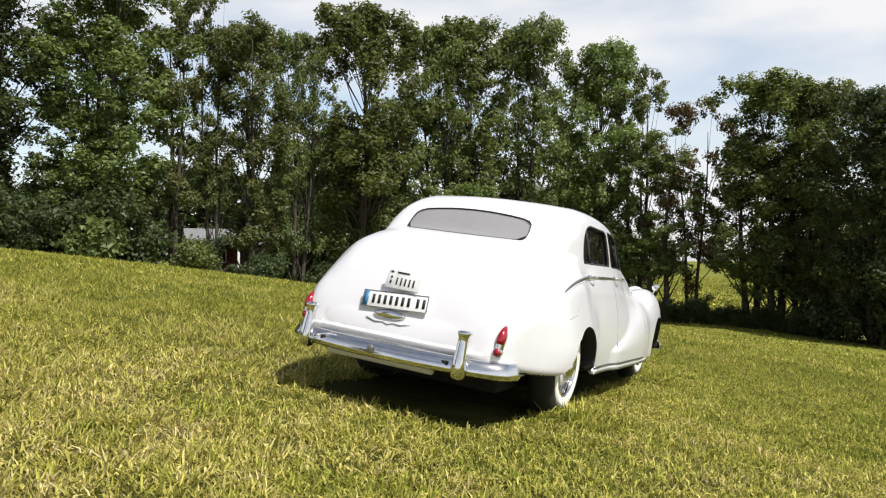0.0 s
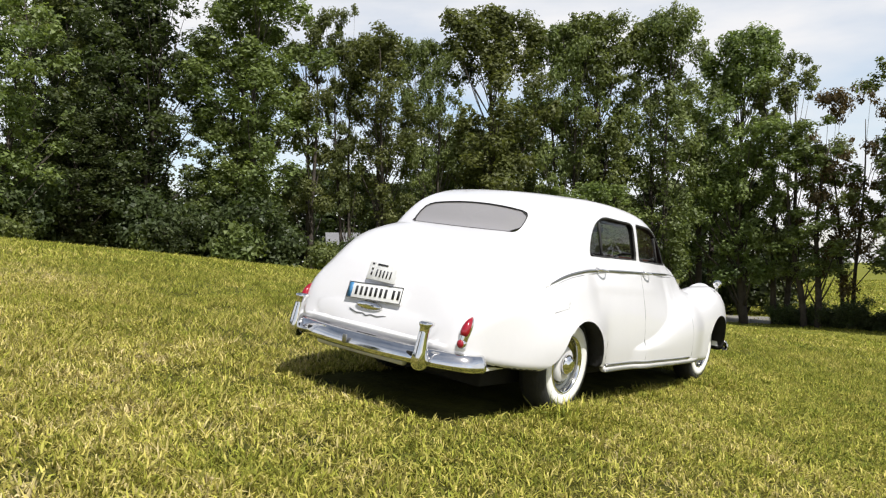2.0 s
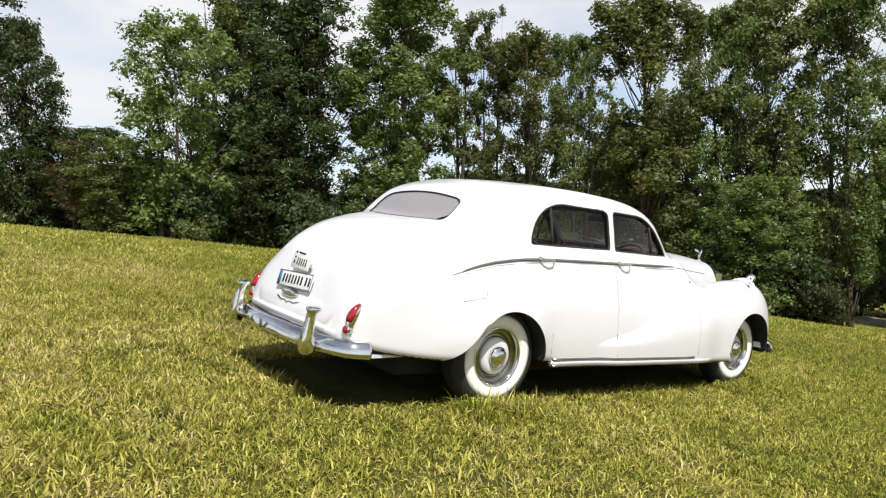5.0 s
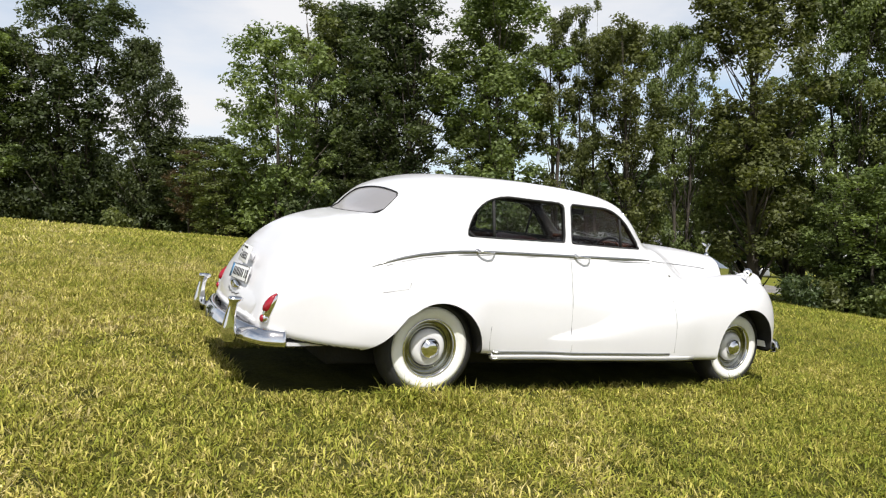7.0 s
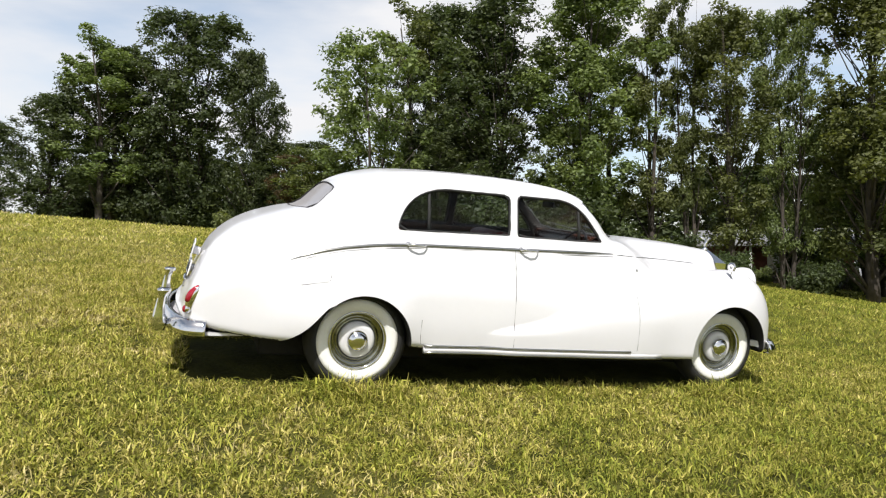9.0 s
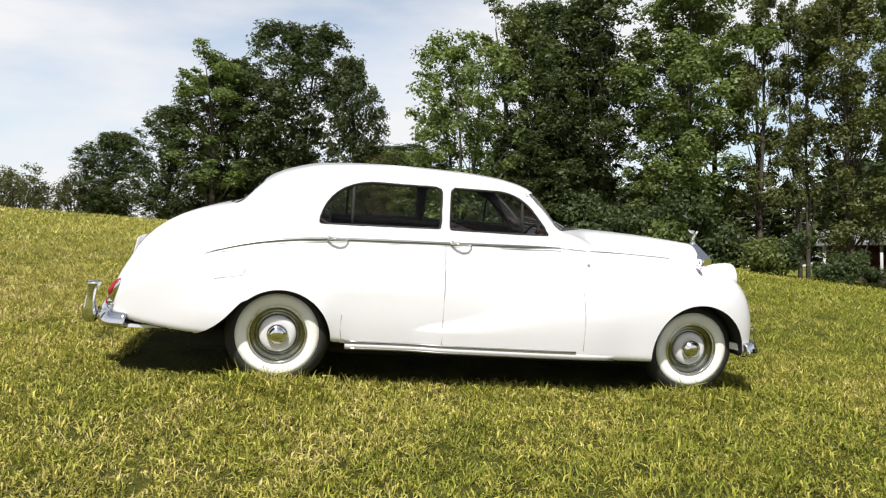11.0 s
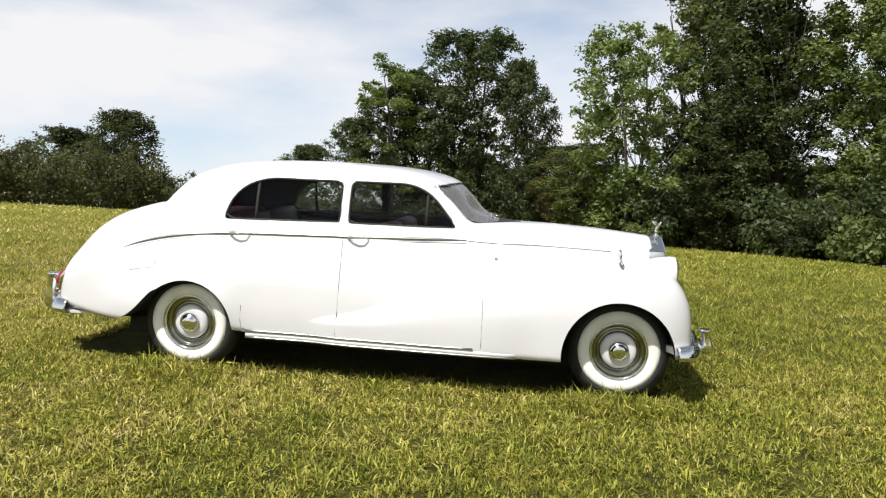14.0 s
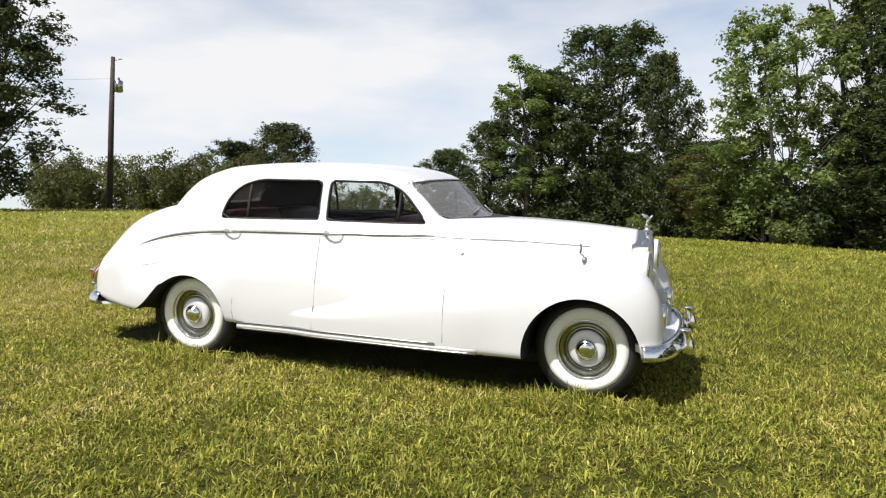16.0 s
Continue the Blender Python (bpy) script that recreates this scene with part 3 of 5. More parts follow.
arch_rear = np.hypot(mid[:, 0] + 1.55, mid[:, 2] - 0.325)
front_door = side_face & (mid[:, 0] > -0.43) & (mid[:, 0] < 0.605 - 0.35 * np.maximum(mid[:, 2] - 1.1, 0) * 2) & (mid[:, 2] < 1.49) & (amid < 1)
rear_door = side_face & (mid[:, 0] < -0.43) & (mid[:, 0] > -1.16) & (arch_rear > 0.47) & (mid[:, 2] < 1.49)
lid = outer_near & (mid[:, 0] < -1.99) & (amid < 0.50) & (mid[:, 2] > 0.55)
hood = outer_near & (mid[:, 0] > 0.80) & (mid[:, 2] > 0.955) & (amid < 0.62)
groups = [("bonnet", hood, ""), ("boot_lid", lid, "")]
for nm, sel in (("door", front_door), ("door", rear_door)):
    groups += [(nm, sel & (mid[:, 1] < 0), ""), (nm, sel & (mid[:, 1] > 0), "")]
taken = np.zeros(len(Q), bool)
panels = []


def panel(name, pick):
    used, inv = np.unique(Q[pick], return_inverse=True)
    return raw_mesh(name, V[used], inv.reshape(-1, 4), [PAINT, LINING, UNDER], car, N[used], slot[pick])


for nm, sel, lab in groups:
    sel = sel & ~taken
    taken |= sel
    panels.append(panel(nm, sel))
panel("body", ~taken)
doors = panels[2:]


# wheels
def build_wheel(x, y, s):
    """A whitewall tyre with a chrome-edged white disc and hub cap; s is the side that it faces."""
    w = new("wheel")
    w.parent, w.location = car, (x, y, HUB_Z)
    out = lambda prof: [(s * a, r) for a, r in prof]
    part("tyre", lathe(bmesh.new(), out([(-0.17, 0.20), (-0.185, 0.27), (-0.17, 0.345), (-0.13, 0.360), (-0.05, 0.361), (-0.015, 0.342), (0.004, 0.314), (0.010, 0.290), (-0.02, 0.275), (-0.05, 0.2)]), 56, capped=False), RUBBER, w)
    part("whitewall", lathe(bmesh.new(), out([(-0.03, 0.286), (0.009, 0.285), (0.016, 0.262), (0.014, 0.23), (0.0, 0.203), (-0.02, 0.198)]), 56, capped=False), WHITEWALL, w, "broad cream-white sidewall band")
    part("rim", lathe(bmesh.new(), out([(-0.04, 0.207), (0.006, 0.206), (0.012, 0.199), (0.006, 0.190), (-0.022, 0.184), (-0.04, 0.183)]), 56, capped=False), CHROME, w, "polished chrome rim ring")
    part("rim_well", lathe(bmesh.new(), out([(-0.05, 0.188), (-0.026, 0.187), (-0.046, 0.172), (-0.050, 0.160), (-0.036, 0.150), (-0.030, 0.143), (-0.034, 0.136), (-0.06, 0.12)]), 56, capped=False), WELL, w, "dark shiny ribbed rim well")
    part("wheel_disc", lathe(bmesh.new(), out([(-0.06, 0.128), (-0.026, 0.127), (-0.014, 0.119), (-0.006, 0.104), (-0.003, 0.084), (-0.006, 0.066), (-0.01, 0.05)]), 48), PAINT, w, "white painted wheel disc")
    part("hub_cap", lathe(bmesh.new(), out([(0.0, 0.072), (0.018, 0.070), (0.026, 0.060), (0.030, 0.052), (0.040, 0.046), (0.046, 0.030), (0.048, 0.004)]), 6 * 6), CHROME, w, "chrome hub cap")
    return w


for x, y in ((-HUB_X, 0.825), (HUB_X, 0.715)):
    build_wheel(x, -y, -1), build_wheel(x, y, 1)


# glass, seals and dividers
def outline(field, cx, cz, count=56, shrink=0.0):
    """The closed outline of an opening given by its field, as pairs, walked round from a point inside."""
    ring = []
    for k in range(count):
        c, q = math.cos(2 * math.pi * k / count), math.sin(2 * math.pi * k / count)
        s = np.linspace(0, 1.0, 801)
        i = np.nonzero(field(cx + c * s, cz + q * s) < shrink)[0][-1]
        ring.append((cx + c * s[i], cz + q * s[i]))
    return ring


def pane_mesh(ring, cx, cz, place, rings=5):
    bm = bmesh.new()
    loops = [[bm.verts.new(place(cx + (p - cx) * k / rings, cz + (q - cz) * k / rings)) for p, q in ring] for k in range(1, rings + 1)]
    centre = bm.verts.new(place(cx, cz))
    n = len(ring)
    for j in range(n):
        bm.faces.new((centre, loops[0][j], loops[0][(j + 1) % n]))
        for a, b in zip(loops, loops[1:]):
            bm.faces.new((a[j], b[j], b[(j + 1) % n], a[(j + 1) % n]))
    return bm


for door, s in ((doors[0], -1), (doors[1], 1)):
    ring = outline(side_pane_front, -0.05, 1.28)
    at = lambda x, z, s=s: Vector((x, s * side_y(x, z, -0.022), z))
    part("window_glass", pane_mesh(ring, -0.05, 1.28, at), GLASS, door).visible_shadow = False
    part("window_seal", tube(bmesh.new(), [(x, s * side_y(x, z, -0.008), z) for x, z in ring], 0.011, 6, True), RUBBER, door)
    part("vent_window_bar", tube(bmesh.new(), [(0.150, s * side_y(0.15, z, -0.018), z) for z in (1.15, 1.25, 1.35, 1.41)], 0.011, 6), RUBBER, door)
for door, s in ((doors[2], -1), (doors[3], 1)):
    ring = outline(side_pane_rear, -0.85, 1.27)
    at = lambda x, z, s=s: Vector((x, s * side_y(x, z, -0.022), z))
    part("window_glass", pane_mesh(ring, -0.85, 1.27, at), GLASS, door).visible_shadow = False
    part("window_seal", tube(bmesh.new(), [(x, s * side_y(x, z, -0.008), z) for x, z in ring], 0.011, 6, True), RUBBER, door)
    part("quarter_light_bar", tube(bmesh.new(), [(-1.098, s * side_y(-1.098, z, -0.018), z) for z in (1.13, 1.22, 1.31, 1.40)], 0.012, 6), RUBBER, door)
ring = outline(lambda y, z: back_pane(np.abs(y), z), 0.0, 1.30, 64)
part("rear_window", pane_mesh(ring, 0, 1.30, lambda y, z: Vector((end_x(y, z, -1, -0.012), y, z))), SCREEN_GLASS, car).visible_shadow = False
part("rear_window_trim", tube(bmesh.new(), [(end_x(y, z, -1, 0.0), y, z) for y, z in ring], 0.004, 6, True), RUBBER, car, "thin black rubber window seal")
ring = outline(lambda y, z: screen_pane(np.abs(y), z), 0.0, 1.32, 64)
part("windscreen", pane_mesh(ring, 0, 1.32, lambda y, z: Vector((end_x(y, max(z, 1.195), 1, -0.012), y, z))), WINDSCREEN_GLASS, car).visible_shadow = False
part("windscreen_trim", tube(bmesh.new(), [(end_x(y, max(z, 1.195), 1, -0.002), y, z) for y, z in ring], 0.006, 6, True), CHROME, car, "slim chrome windscreen surround")
for y in (-0.30, 0.22):
    part("wiper", tube(bmesh.new(), [(end_x(y + k * 0.06, 1.20 + 0.008 * k, 1, 0.012), y + k * 0.06, 1.20 + 0.008 * k) for k in range(6)], 0.006, 6), CHROME, car)

# belt moulding, sill strips, handles and shut lines on both flanks
BELT = [(-2.06, 0.880), (-1.96, 0.916), (-1.84, 0.951), (-1.70, 0.981), (-1.55, 1.002), (-1.40, 1.016), (-1.244, 1.026), (-0.8, 1.038), (-0.37, 1.046), (0.0, 1.053), (0.25, 1.058), (0.45, 1.060)]


def on_side(points, s, lift):
    return [(x, s * side_y(x, z, lift), z) for x, z in points]


def fill(points, n=6):
    out = []
    for (a, b), (c, d) in zip(points, points[1:]):
        out += [(a + (c - a) * k / n, b + (d - b) * k / n) for k in range(n)]
    return out + [points[-1]]


for s in (-1, 1):
    part("belt_moulding", tube(bmesh.new(), on_side(BELT, s, 0.002), [0.002, 0.007, 0.010, 0.011] + [0.012] * 6 + [0.010, 0.004], 8), STEEL, car, "slim bright metal belt moulding")
    part("belt_crease", tube(bmesh.new(), on_side([(x, z - 0.022) for x, z in BELT[1:]], s, -0.001), 0.0035, 6), STEEL, car)
    part("bonnet_seam", tube(bmesh.new(), on_side(fill([(0.46, 1.056), (0.9, 1.035), (1.35, 1.015), (1.50, 1.006)], 5), s, 0.0), 0.004, 5), STEEL, car)
    run = [(-1.10 + 1.95 * k / 26, side_y(-1.10 + 1.95 * k / 26, 0.37)) for k in range(27)]
    part("sill", tube(bmesh.new(), [(x, s * (y - 0.022), 0.306) for x, y in run], 0.026, 8), PAINT, car)
    # dull steel here: its darker tone stands for grass mirrored in the chrome
    part("sill_strip", tube(bmesh.new(), [(x, s * (y + 0.001), 0.334) for x, y in run if x < 0.62], 0.009, 6), STEEL, car, "chrome sill strip")
    part("sill_strip", tube(bmesh.new(), [(x, s * (y - 0.004), 0.286) for x, y in run], 0.008, 6), STEEL, car, "chrome sill strip")
    for dn, x in ((doors[2 if s < 0 else 3], -1.245), (doors[0 if s < 0 else 1], -0.372)):
        z = 1.028 if x < -1 else 1.046
        y = side_y(x + 0.05, z)
        bm = tube(bmesh.new(), [(x + a, s * (y + b), z + c) for a, b, c in ((-0.020, -0.006, 0.004), (-0.018, 0.026, 0.005), (0.004, 0.046, 0.005), (0.045, 0.058, 0.004), (0.088, 0.050, 0.003), (0.118, 0.024, 0.001), (0.128, -0.004, 0.0))], [0.011, 0.010, 0.008, 0.007, 0.006, 0.005, 0.005], 8)
        lathe(bm, [(s * (y - 0.01), 0.020), (s * (y + 0.008), 0.020), (s * (y + 0.012), 0.012)], 14, "y", (x - 0.012, 0, z))
        part("door_handle", bm, CHROME, dn, "chrome door handle")
    dn = doors[0 if s < 0 else 1]
    part("door_seam", tube(bmesh.new(), on_side(fill([(-0.43, 1.035), (-0.425, 0.75), (-0.43, 0.345)], 7), s, -0.0005), 0.0028, 5), SEAM, dn)
    part("door_seam", tube(bmesh.new(), on_side(fill([(0.600, 0.76), (0.606, 0.55), (0.606, 0.345)], 6), s, -0.0005), 0.0028, 5), SEAM, dn)
    dn = doors[2 if s < 0 else 3]
    part("door_seam", tube(bmesh.new(), on_side(fill([(-1.135, 0.52), (-1.14, 0.42), (-1.13, 0.350), (-1.10, 0.342), (-0.8, 0.341), (-0.43, 0.340)], 4), s, -0.0005), 0.0026, 5), SEAM, dn)
    part("side_repeater", lathe(bmesh.new(), [(s * (side_y(0.668, 0.945) - 0.01), 0.013), (s * (side_y(0.668, 0.945) + 0.006), 0.011), (s * (side_y(0.668, 0.945) + 0.014), 0.003)], 14, "y", (0.668, 0, 0.945)), STEEL, car)
part("fuel_flap_seam", tube(bmesh.new(), on_side(fill([(-1.987, 0.722), (-1.86, 0.744), (-1.81, 0.752), (-1.797, 0.765), (-1.79, 0.795)], 3), -1, -0.0005), 0.0026, 5), SEAM, car)

# tail lamps
for s in (-1, 1):
    lamp = new("tail_lamp")
    lamp.parent = car
    top, low = Vector((-2.615, s * 0.722, 0.660)), Vector((-2.695, s * 0.712, 0.478))
    run = [top.lerp(low, k / 8) + Vector((-0.016 * math.sin(math.pi * min(1, k / 8 + 0.1)), 0, 0)) for k in range(9)]
    part("lamp_rim", tube(bmesh.new(), [p + Vector((0.012, 0, 0)) for p in run], [0.006, 0.021, 0.029, 0.033, 0.033, 0.031, 0.029, 0.029, 0.016], 12, flat=0.9), CHROME, lamp)
    part("red_lens", tube(bmesh.new(), run[:6], [0.006, 0.020, 0.028, 0.032, 0.032, 0.026], 12, flat=0.9), LAMP_RED, lamp, "ruby red ribbed lamp lens")
    part("reflector", lathe(bmesh.new(), [(0.02, 0.025), (-0.012, 0.024), (-0.020, 0.016), (-0.023, 0.003)], 16, "x", run[7] + Vector((-0.004, 0, 0))), LAMP_RED, lamp, "round red reflector")
    part("lamp_bezel", lathe(bmesh.new(), [(0.02, 0.030), (-0.006, 0.030), (-0.010, 0.026)], 16, "x", run[7]), CHROME, lamp)

# bumpers
BLADE = [(-0.045, 0.048), (-0.018, 0.050), (-0.002, 0.040), (0.016, 0.014), (0.030, -0.018), (0.030, -0.034), (0.016, -0.052), (-0.03, -0.056), (-0.034, -0.048), (0.004, -0.044), (0.010, -0.02), (-0.008, 0.03), (-0.045, 0.036)]


def bumper_path(half, sign):
    pts = [(x, y) for x, y in half] + [(x, -y) for x, y in reversed(half[:-1])]
    fine = []
    for k in range(49):
        t = k / 48 * (len(pts) - 1)
        i = np.arange(len(pts))
        fine.append((float(curve(np.array([t]), list(zip(i, [p[0] for p in pts])))[0]), float(curve(np.array([t]), list(zip(i, [p[1] for p in pts])))[0])))
    return [(x, y, 0.392 if sign < 0 else 0.385) for x, y in fine]


for sign, half in ((-1, [(-2.56, 0.805), (-2.66, 0.775), (-2.755, 0.64), (-2.81, 0.44), (-2.845, 0.2), (-2.852, 0.0)]),
                   (1, [(1.94, -0.855), (2.03, -0.815), (2.11, -0.66), (2.155, -0.42), (2.175, -0.2), (2.18, 0.0)])):
    bumper = new("bumper")
    bumper.parent = car
    part("blade", sweep(bmesh.new(), bumper_path(half, sign), BLADE), CHROME, bumper, "chrome bumper blade")
    for s in (-1, 1):
        x0, y0 = (-2.853, 0.555) if sign < 0 else (2.205, 0.46)
        cut = 1.0 if sign < 0 else 0.62
        bm, rings = bmesh.new(), []
        for z, off, deep, broad in ((0.318, -0.004, 0.030, 0.030), (0.324, 0.0, 0.072, 0.064), (0.345, 0.004, 0.094, 0.080), (0.385, 0.006, 0.096, 0.084), (0.430, 0.006, 0.080, 0.076), (0.485, 0.004, 0.062, 0.064), (0.540, -0.004, 0.054, 0.060), (0.572, -0.012, 0.060, 0.064), (0.584, -0.018, 0.086, 0.078), (0.600, -0.020, 0.090, 0.080), (0.607, -0.020, 0.070, 0.060)):
            ring = []
            for a in range(16):
                c, q = math.cos(math.pi * a / 8), math.sin(math.pi * a / 8)
                ring.append(bm.verts.new((x0 + sign * off + 0.5 * deep * math.copysign(abs(c) ** 0.6, c), s * y0 + 0.5 * broad * math.copysign(abs(q) ** 0.6, q), 0.318 + (z - 0.318) * cut)))
            rings.append(ring)
        for a, b in zip(rings, rings[1:]):
            for j in range(16):
                bm.faces.new((a[j], a[(j + 1) % 16], b[(j + 1) % 16], b[j]))
        bm.faces.new(rings[0][::-1]), bm.faces.new(rings[-1])
        bmesh.ops.recalc_face_normals(bm, faces=bm.faces)
        part("overrider", bm, CHROME, bumper, "chrome bumper overrider")
        part("bracket", block(bmesh.new(), (0.16, 0.05, 0.05), pose(x0 - sign * 0.10, s * y0 * 0.8, 0.385), 0.008), UNDER, bumper)
rear_badge = block(bmesh.new(), (0.012, 0.034, 0.055), pose(-2.893, 0.045, 0.395), 0.004)
part("badge", rear_badge, STEEL, car, "small dark enamel badge on the bumper")
part("exhaust", lathe(bmesh.new(), [(-2.72, 0.024), (-2.40, 0.024), (-2.40, 0.018)], 16, "x", (0, 0.42, 0.315)), UNDER, car)
part("rear_valance", block(bmesh.new(), (0.05, 0.80, 0.14), pose(-2.70, 0.08, 0.355, 0, 6), 0.018), PAINT, car)

# chassis and tank below the floor: added blocks that keep light off the ground
part("chassis", block(bmesh.new(), (3.9, 1.10, 0.14), pose(-0.25, 0, 0.235), 0.02), UNDER, car, "black chassis frame and floor pan")
part("fuel_tank", block(bmesh.new(), (0.60, 1.0, 0.14), pose(-2.28, 0, 0.34), 0.04), UNDER, car)
# plate added to close the bumper gap, so that its shadow is solid
bm = bmesh.new()
pan = [(x + 0.03, y, z - 0.03) for x, y, z in bumper_path([(-2.56, 0.79), (-2.66, 0.76), (-2.755, 0.63), (-2.81, 0.44), (-2.845, 0.2), (-2.852, 0.0)], -1)] + [(-2.2, -0.75, 0.36), (-2.2, 0.75, 0.36)]
bm.faces.new([bm.verts.new(q) for q in pan])
lower = bmesh.ops.extrude_face_region(bm, geom=bm.faces[:])
bmesh.ops.translate(bm, vec=(0, 0, -0.02), verts=[q for q in lower["geom"] if isinstance(q, bmesh.types.BMVert)])
bmesh.ops.recalc_face_normals(bm, faces=bm.faces)
part("gravel_pan", bm, PAINT, car, smooth=False)
bm = bmesh.new()
pan = [(x - 0.035, y, z - 0.02) for x, y, z in bumper_path([(1.985, -0.80), (2.04, -0.78), (2.11, -0.65), (2.155, -0.42), (2.175, -0.2), (2.18, 0.0)], 1)] + [(1.80, 0.60, 0.365), (1.80, -0.60, 0.365)]
bm.faces.new([bm.verts.new(q) for q in pan])
lower = bmesh.ops.extrude_face_region(bm, geom=bm.faces[:])
bmesh.ops.translate(bm, vec=(0, 0, 0.05), verts=[q for q in lower["geom"] if isinstance(q, bmesh.types.BMVert)])
bmesh.ops.recalc_face_normals(bm, faces=bm.faces)
part("front_apron", bm, PAINT, car, smooth=False)

# number plates: their writing is drawn as plain bars
def build_plate(y, z, w, h, x, tilt, mat, bars, label):
    plate = new("number_plate")
    plate.parent, plate.matrix_basis = car, pose(x, y, z, tilt, 14)
    plate["label"] = label
    part("plate_panel", block(bmesh.new(), (0.010, w, h), None, 0.004), mat, plate)
    for by, bz, bw, bh, m in bars:
        part("plate_bar", block(bmesh.new(), (0.004, bw, bh), pose(-0.0062, by, bz)), m, plate)
    part("plate_bracket", block(bmesh.new(), (0.05, w * 0.4, h * 0.4), pose(0.03, 0, -0.01), 0.005), PAINT, plate)
    return plate


glyphs = [(0.158 - 0.0435 * k - (0.022 if k > 6 else 0), 0.0, 0.019, 0.058, INK) for k in range(9)]
frame_bars = [(0, 0.053, 0.476, 0.003, INK), (0, -0.053, 0.476, 0.003, INK), (0.238, 0, 0.004, 0.105, INK), (-0.238, 0, 0.004, 0.105, INK)]
build_plate(0.030, 0.695, 0.485, 0.112, -2.690, -2.5, PLATE, glyphs + frame_bars + [(0.215, 0.0, 0.034, 0.098, BLUE)], "white number plate with black bars and a blue end")
build_plate(-0.002, 0.832, 0.255, 0.125, -2.672, 1.5, PLATE_GREY, [(0.045 - 0.031 * k, -0.012, 0.010, 0.048, INK) for k in range(5)] + [(0.01, 0.047, 0.09, 0.011, INK), (0.09, 0.012, 0.013, 0.014, INK), (0.09, -0.02, 0.013, 0.022, INK), (0.095, 0.047, 0.02, 0.011, INK)], "smaller grey number plate with dark bars")
bm = lathe(bmesh.new(), [(-0.012, 0.118), (-0.026, 0.112), (-0.034, 0.09), (-0.036, 0.03), (-0.036, 0.003)], 36, "x", (0, 0, 0))
bmesh.ops.transform(bm, matrix=pose(end_x(0.045, 0.604, -1, -0.008), 0.045, 0.604) @ Matrix.Diagonal((1, 1, 0.26, 1)), verts=bm.verts)
part("boot_handle", bm, CHROME, car, "chrome oval boot handle and lamp")
part("boot_emblem", tube(bmesh.new(), [(end_x(y, z, -1, 0.002), y, z) for y, z in ((0.21, 0.565), (0.14, 0.548), (0.08, 0.552), (0.045, 0.54), (0.01, 0.552), (-0.05, 0.548), (-0.12, 0.565))], 0.005, 6), STEEL, car)

# grille, ornament, front lamps and mirror
grille = new("grille")
grille.parent = car
bm = bmesh.new()
rim = [(-0.265, 0.42), (0.265, 0.42), (0.275, 0.75), (0.268, 1.020), (0.0, 1.122), (-0.268, 1.020), (-0.275, 0.75)]
rings = []
for x, k in ((1.79, 1.0), (1.905, 1.0), (1.915, 0.985), (1.915, 0.90), (1.885, 0.885)):
    rings.append([bm.verts.new((x, y * k, 0.78 + (z - 0.78) * k)) for y, z in rim])
for a, b in zip(rings, rings[1:]):
    for j in range(len(rim)):
        bm.faces.new((a[j], a[(j + 1) % len(rim)], b[(j + 1) % len(rim)], b[j]))
bmesh.ops.recalc_face_normals(bm, faces=bm.faces)
part("shell", bm, CHROME, grille, "polished upright radiator shell", smooth=False)
part("backing", block(bmesh.new(), (0.01, 0.46, 0.56), pose(1.875, 0, 0.73)), INK, grille)
for k in range(19):
    y = -0.225 + k * 0.025
    part("grille_vane", block(bmesh.new(), (0.03, 0.008, 0.56 + 0.09 * (1 - abs(y) / 0.24)), pose(1.892, y, 0.73 + 0.04 * (1 - abs(y) / 0.24))), CHROME, grille)
bm = lathe(bmesh.new(), [(1.115, 0.026), (1.128, 0.026), (1.136, 0.014), (1.150, 0.011)], 16, "z", (1.872, 0, 0))
tube(bm, [(1.872, 0, 1.145), (1.872, 0, 1.175), (1.882, 0, 1.200), (1.898, 0, 1.222), (1.906, 0, 1.236)], [0.012, 0.015, 0.013, 0.010, 0.006], 10)
for s in (-1, 1):
    tube(bm, [(1.884, s * 0.008, 1.205), (1.862, s * 0.026, 1.222), (1.832, s * 0.040, 1.240)], [0.007, 0.013, 0.003], 8, flat=0.4)
part("bonnet_ornament", bm, CHROME, car, "small chrome winged ornament")
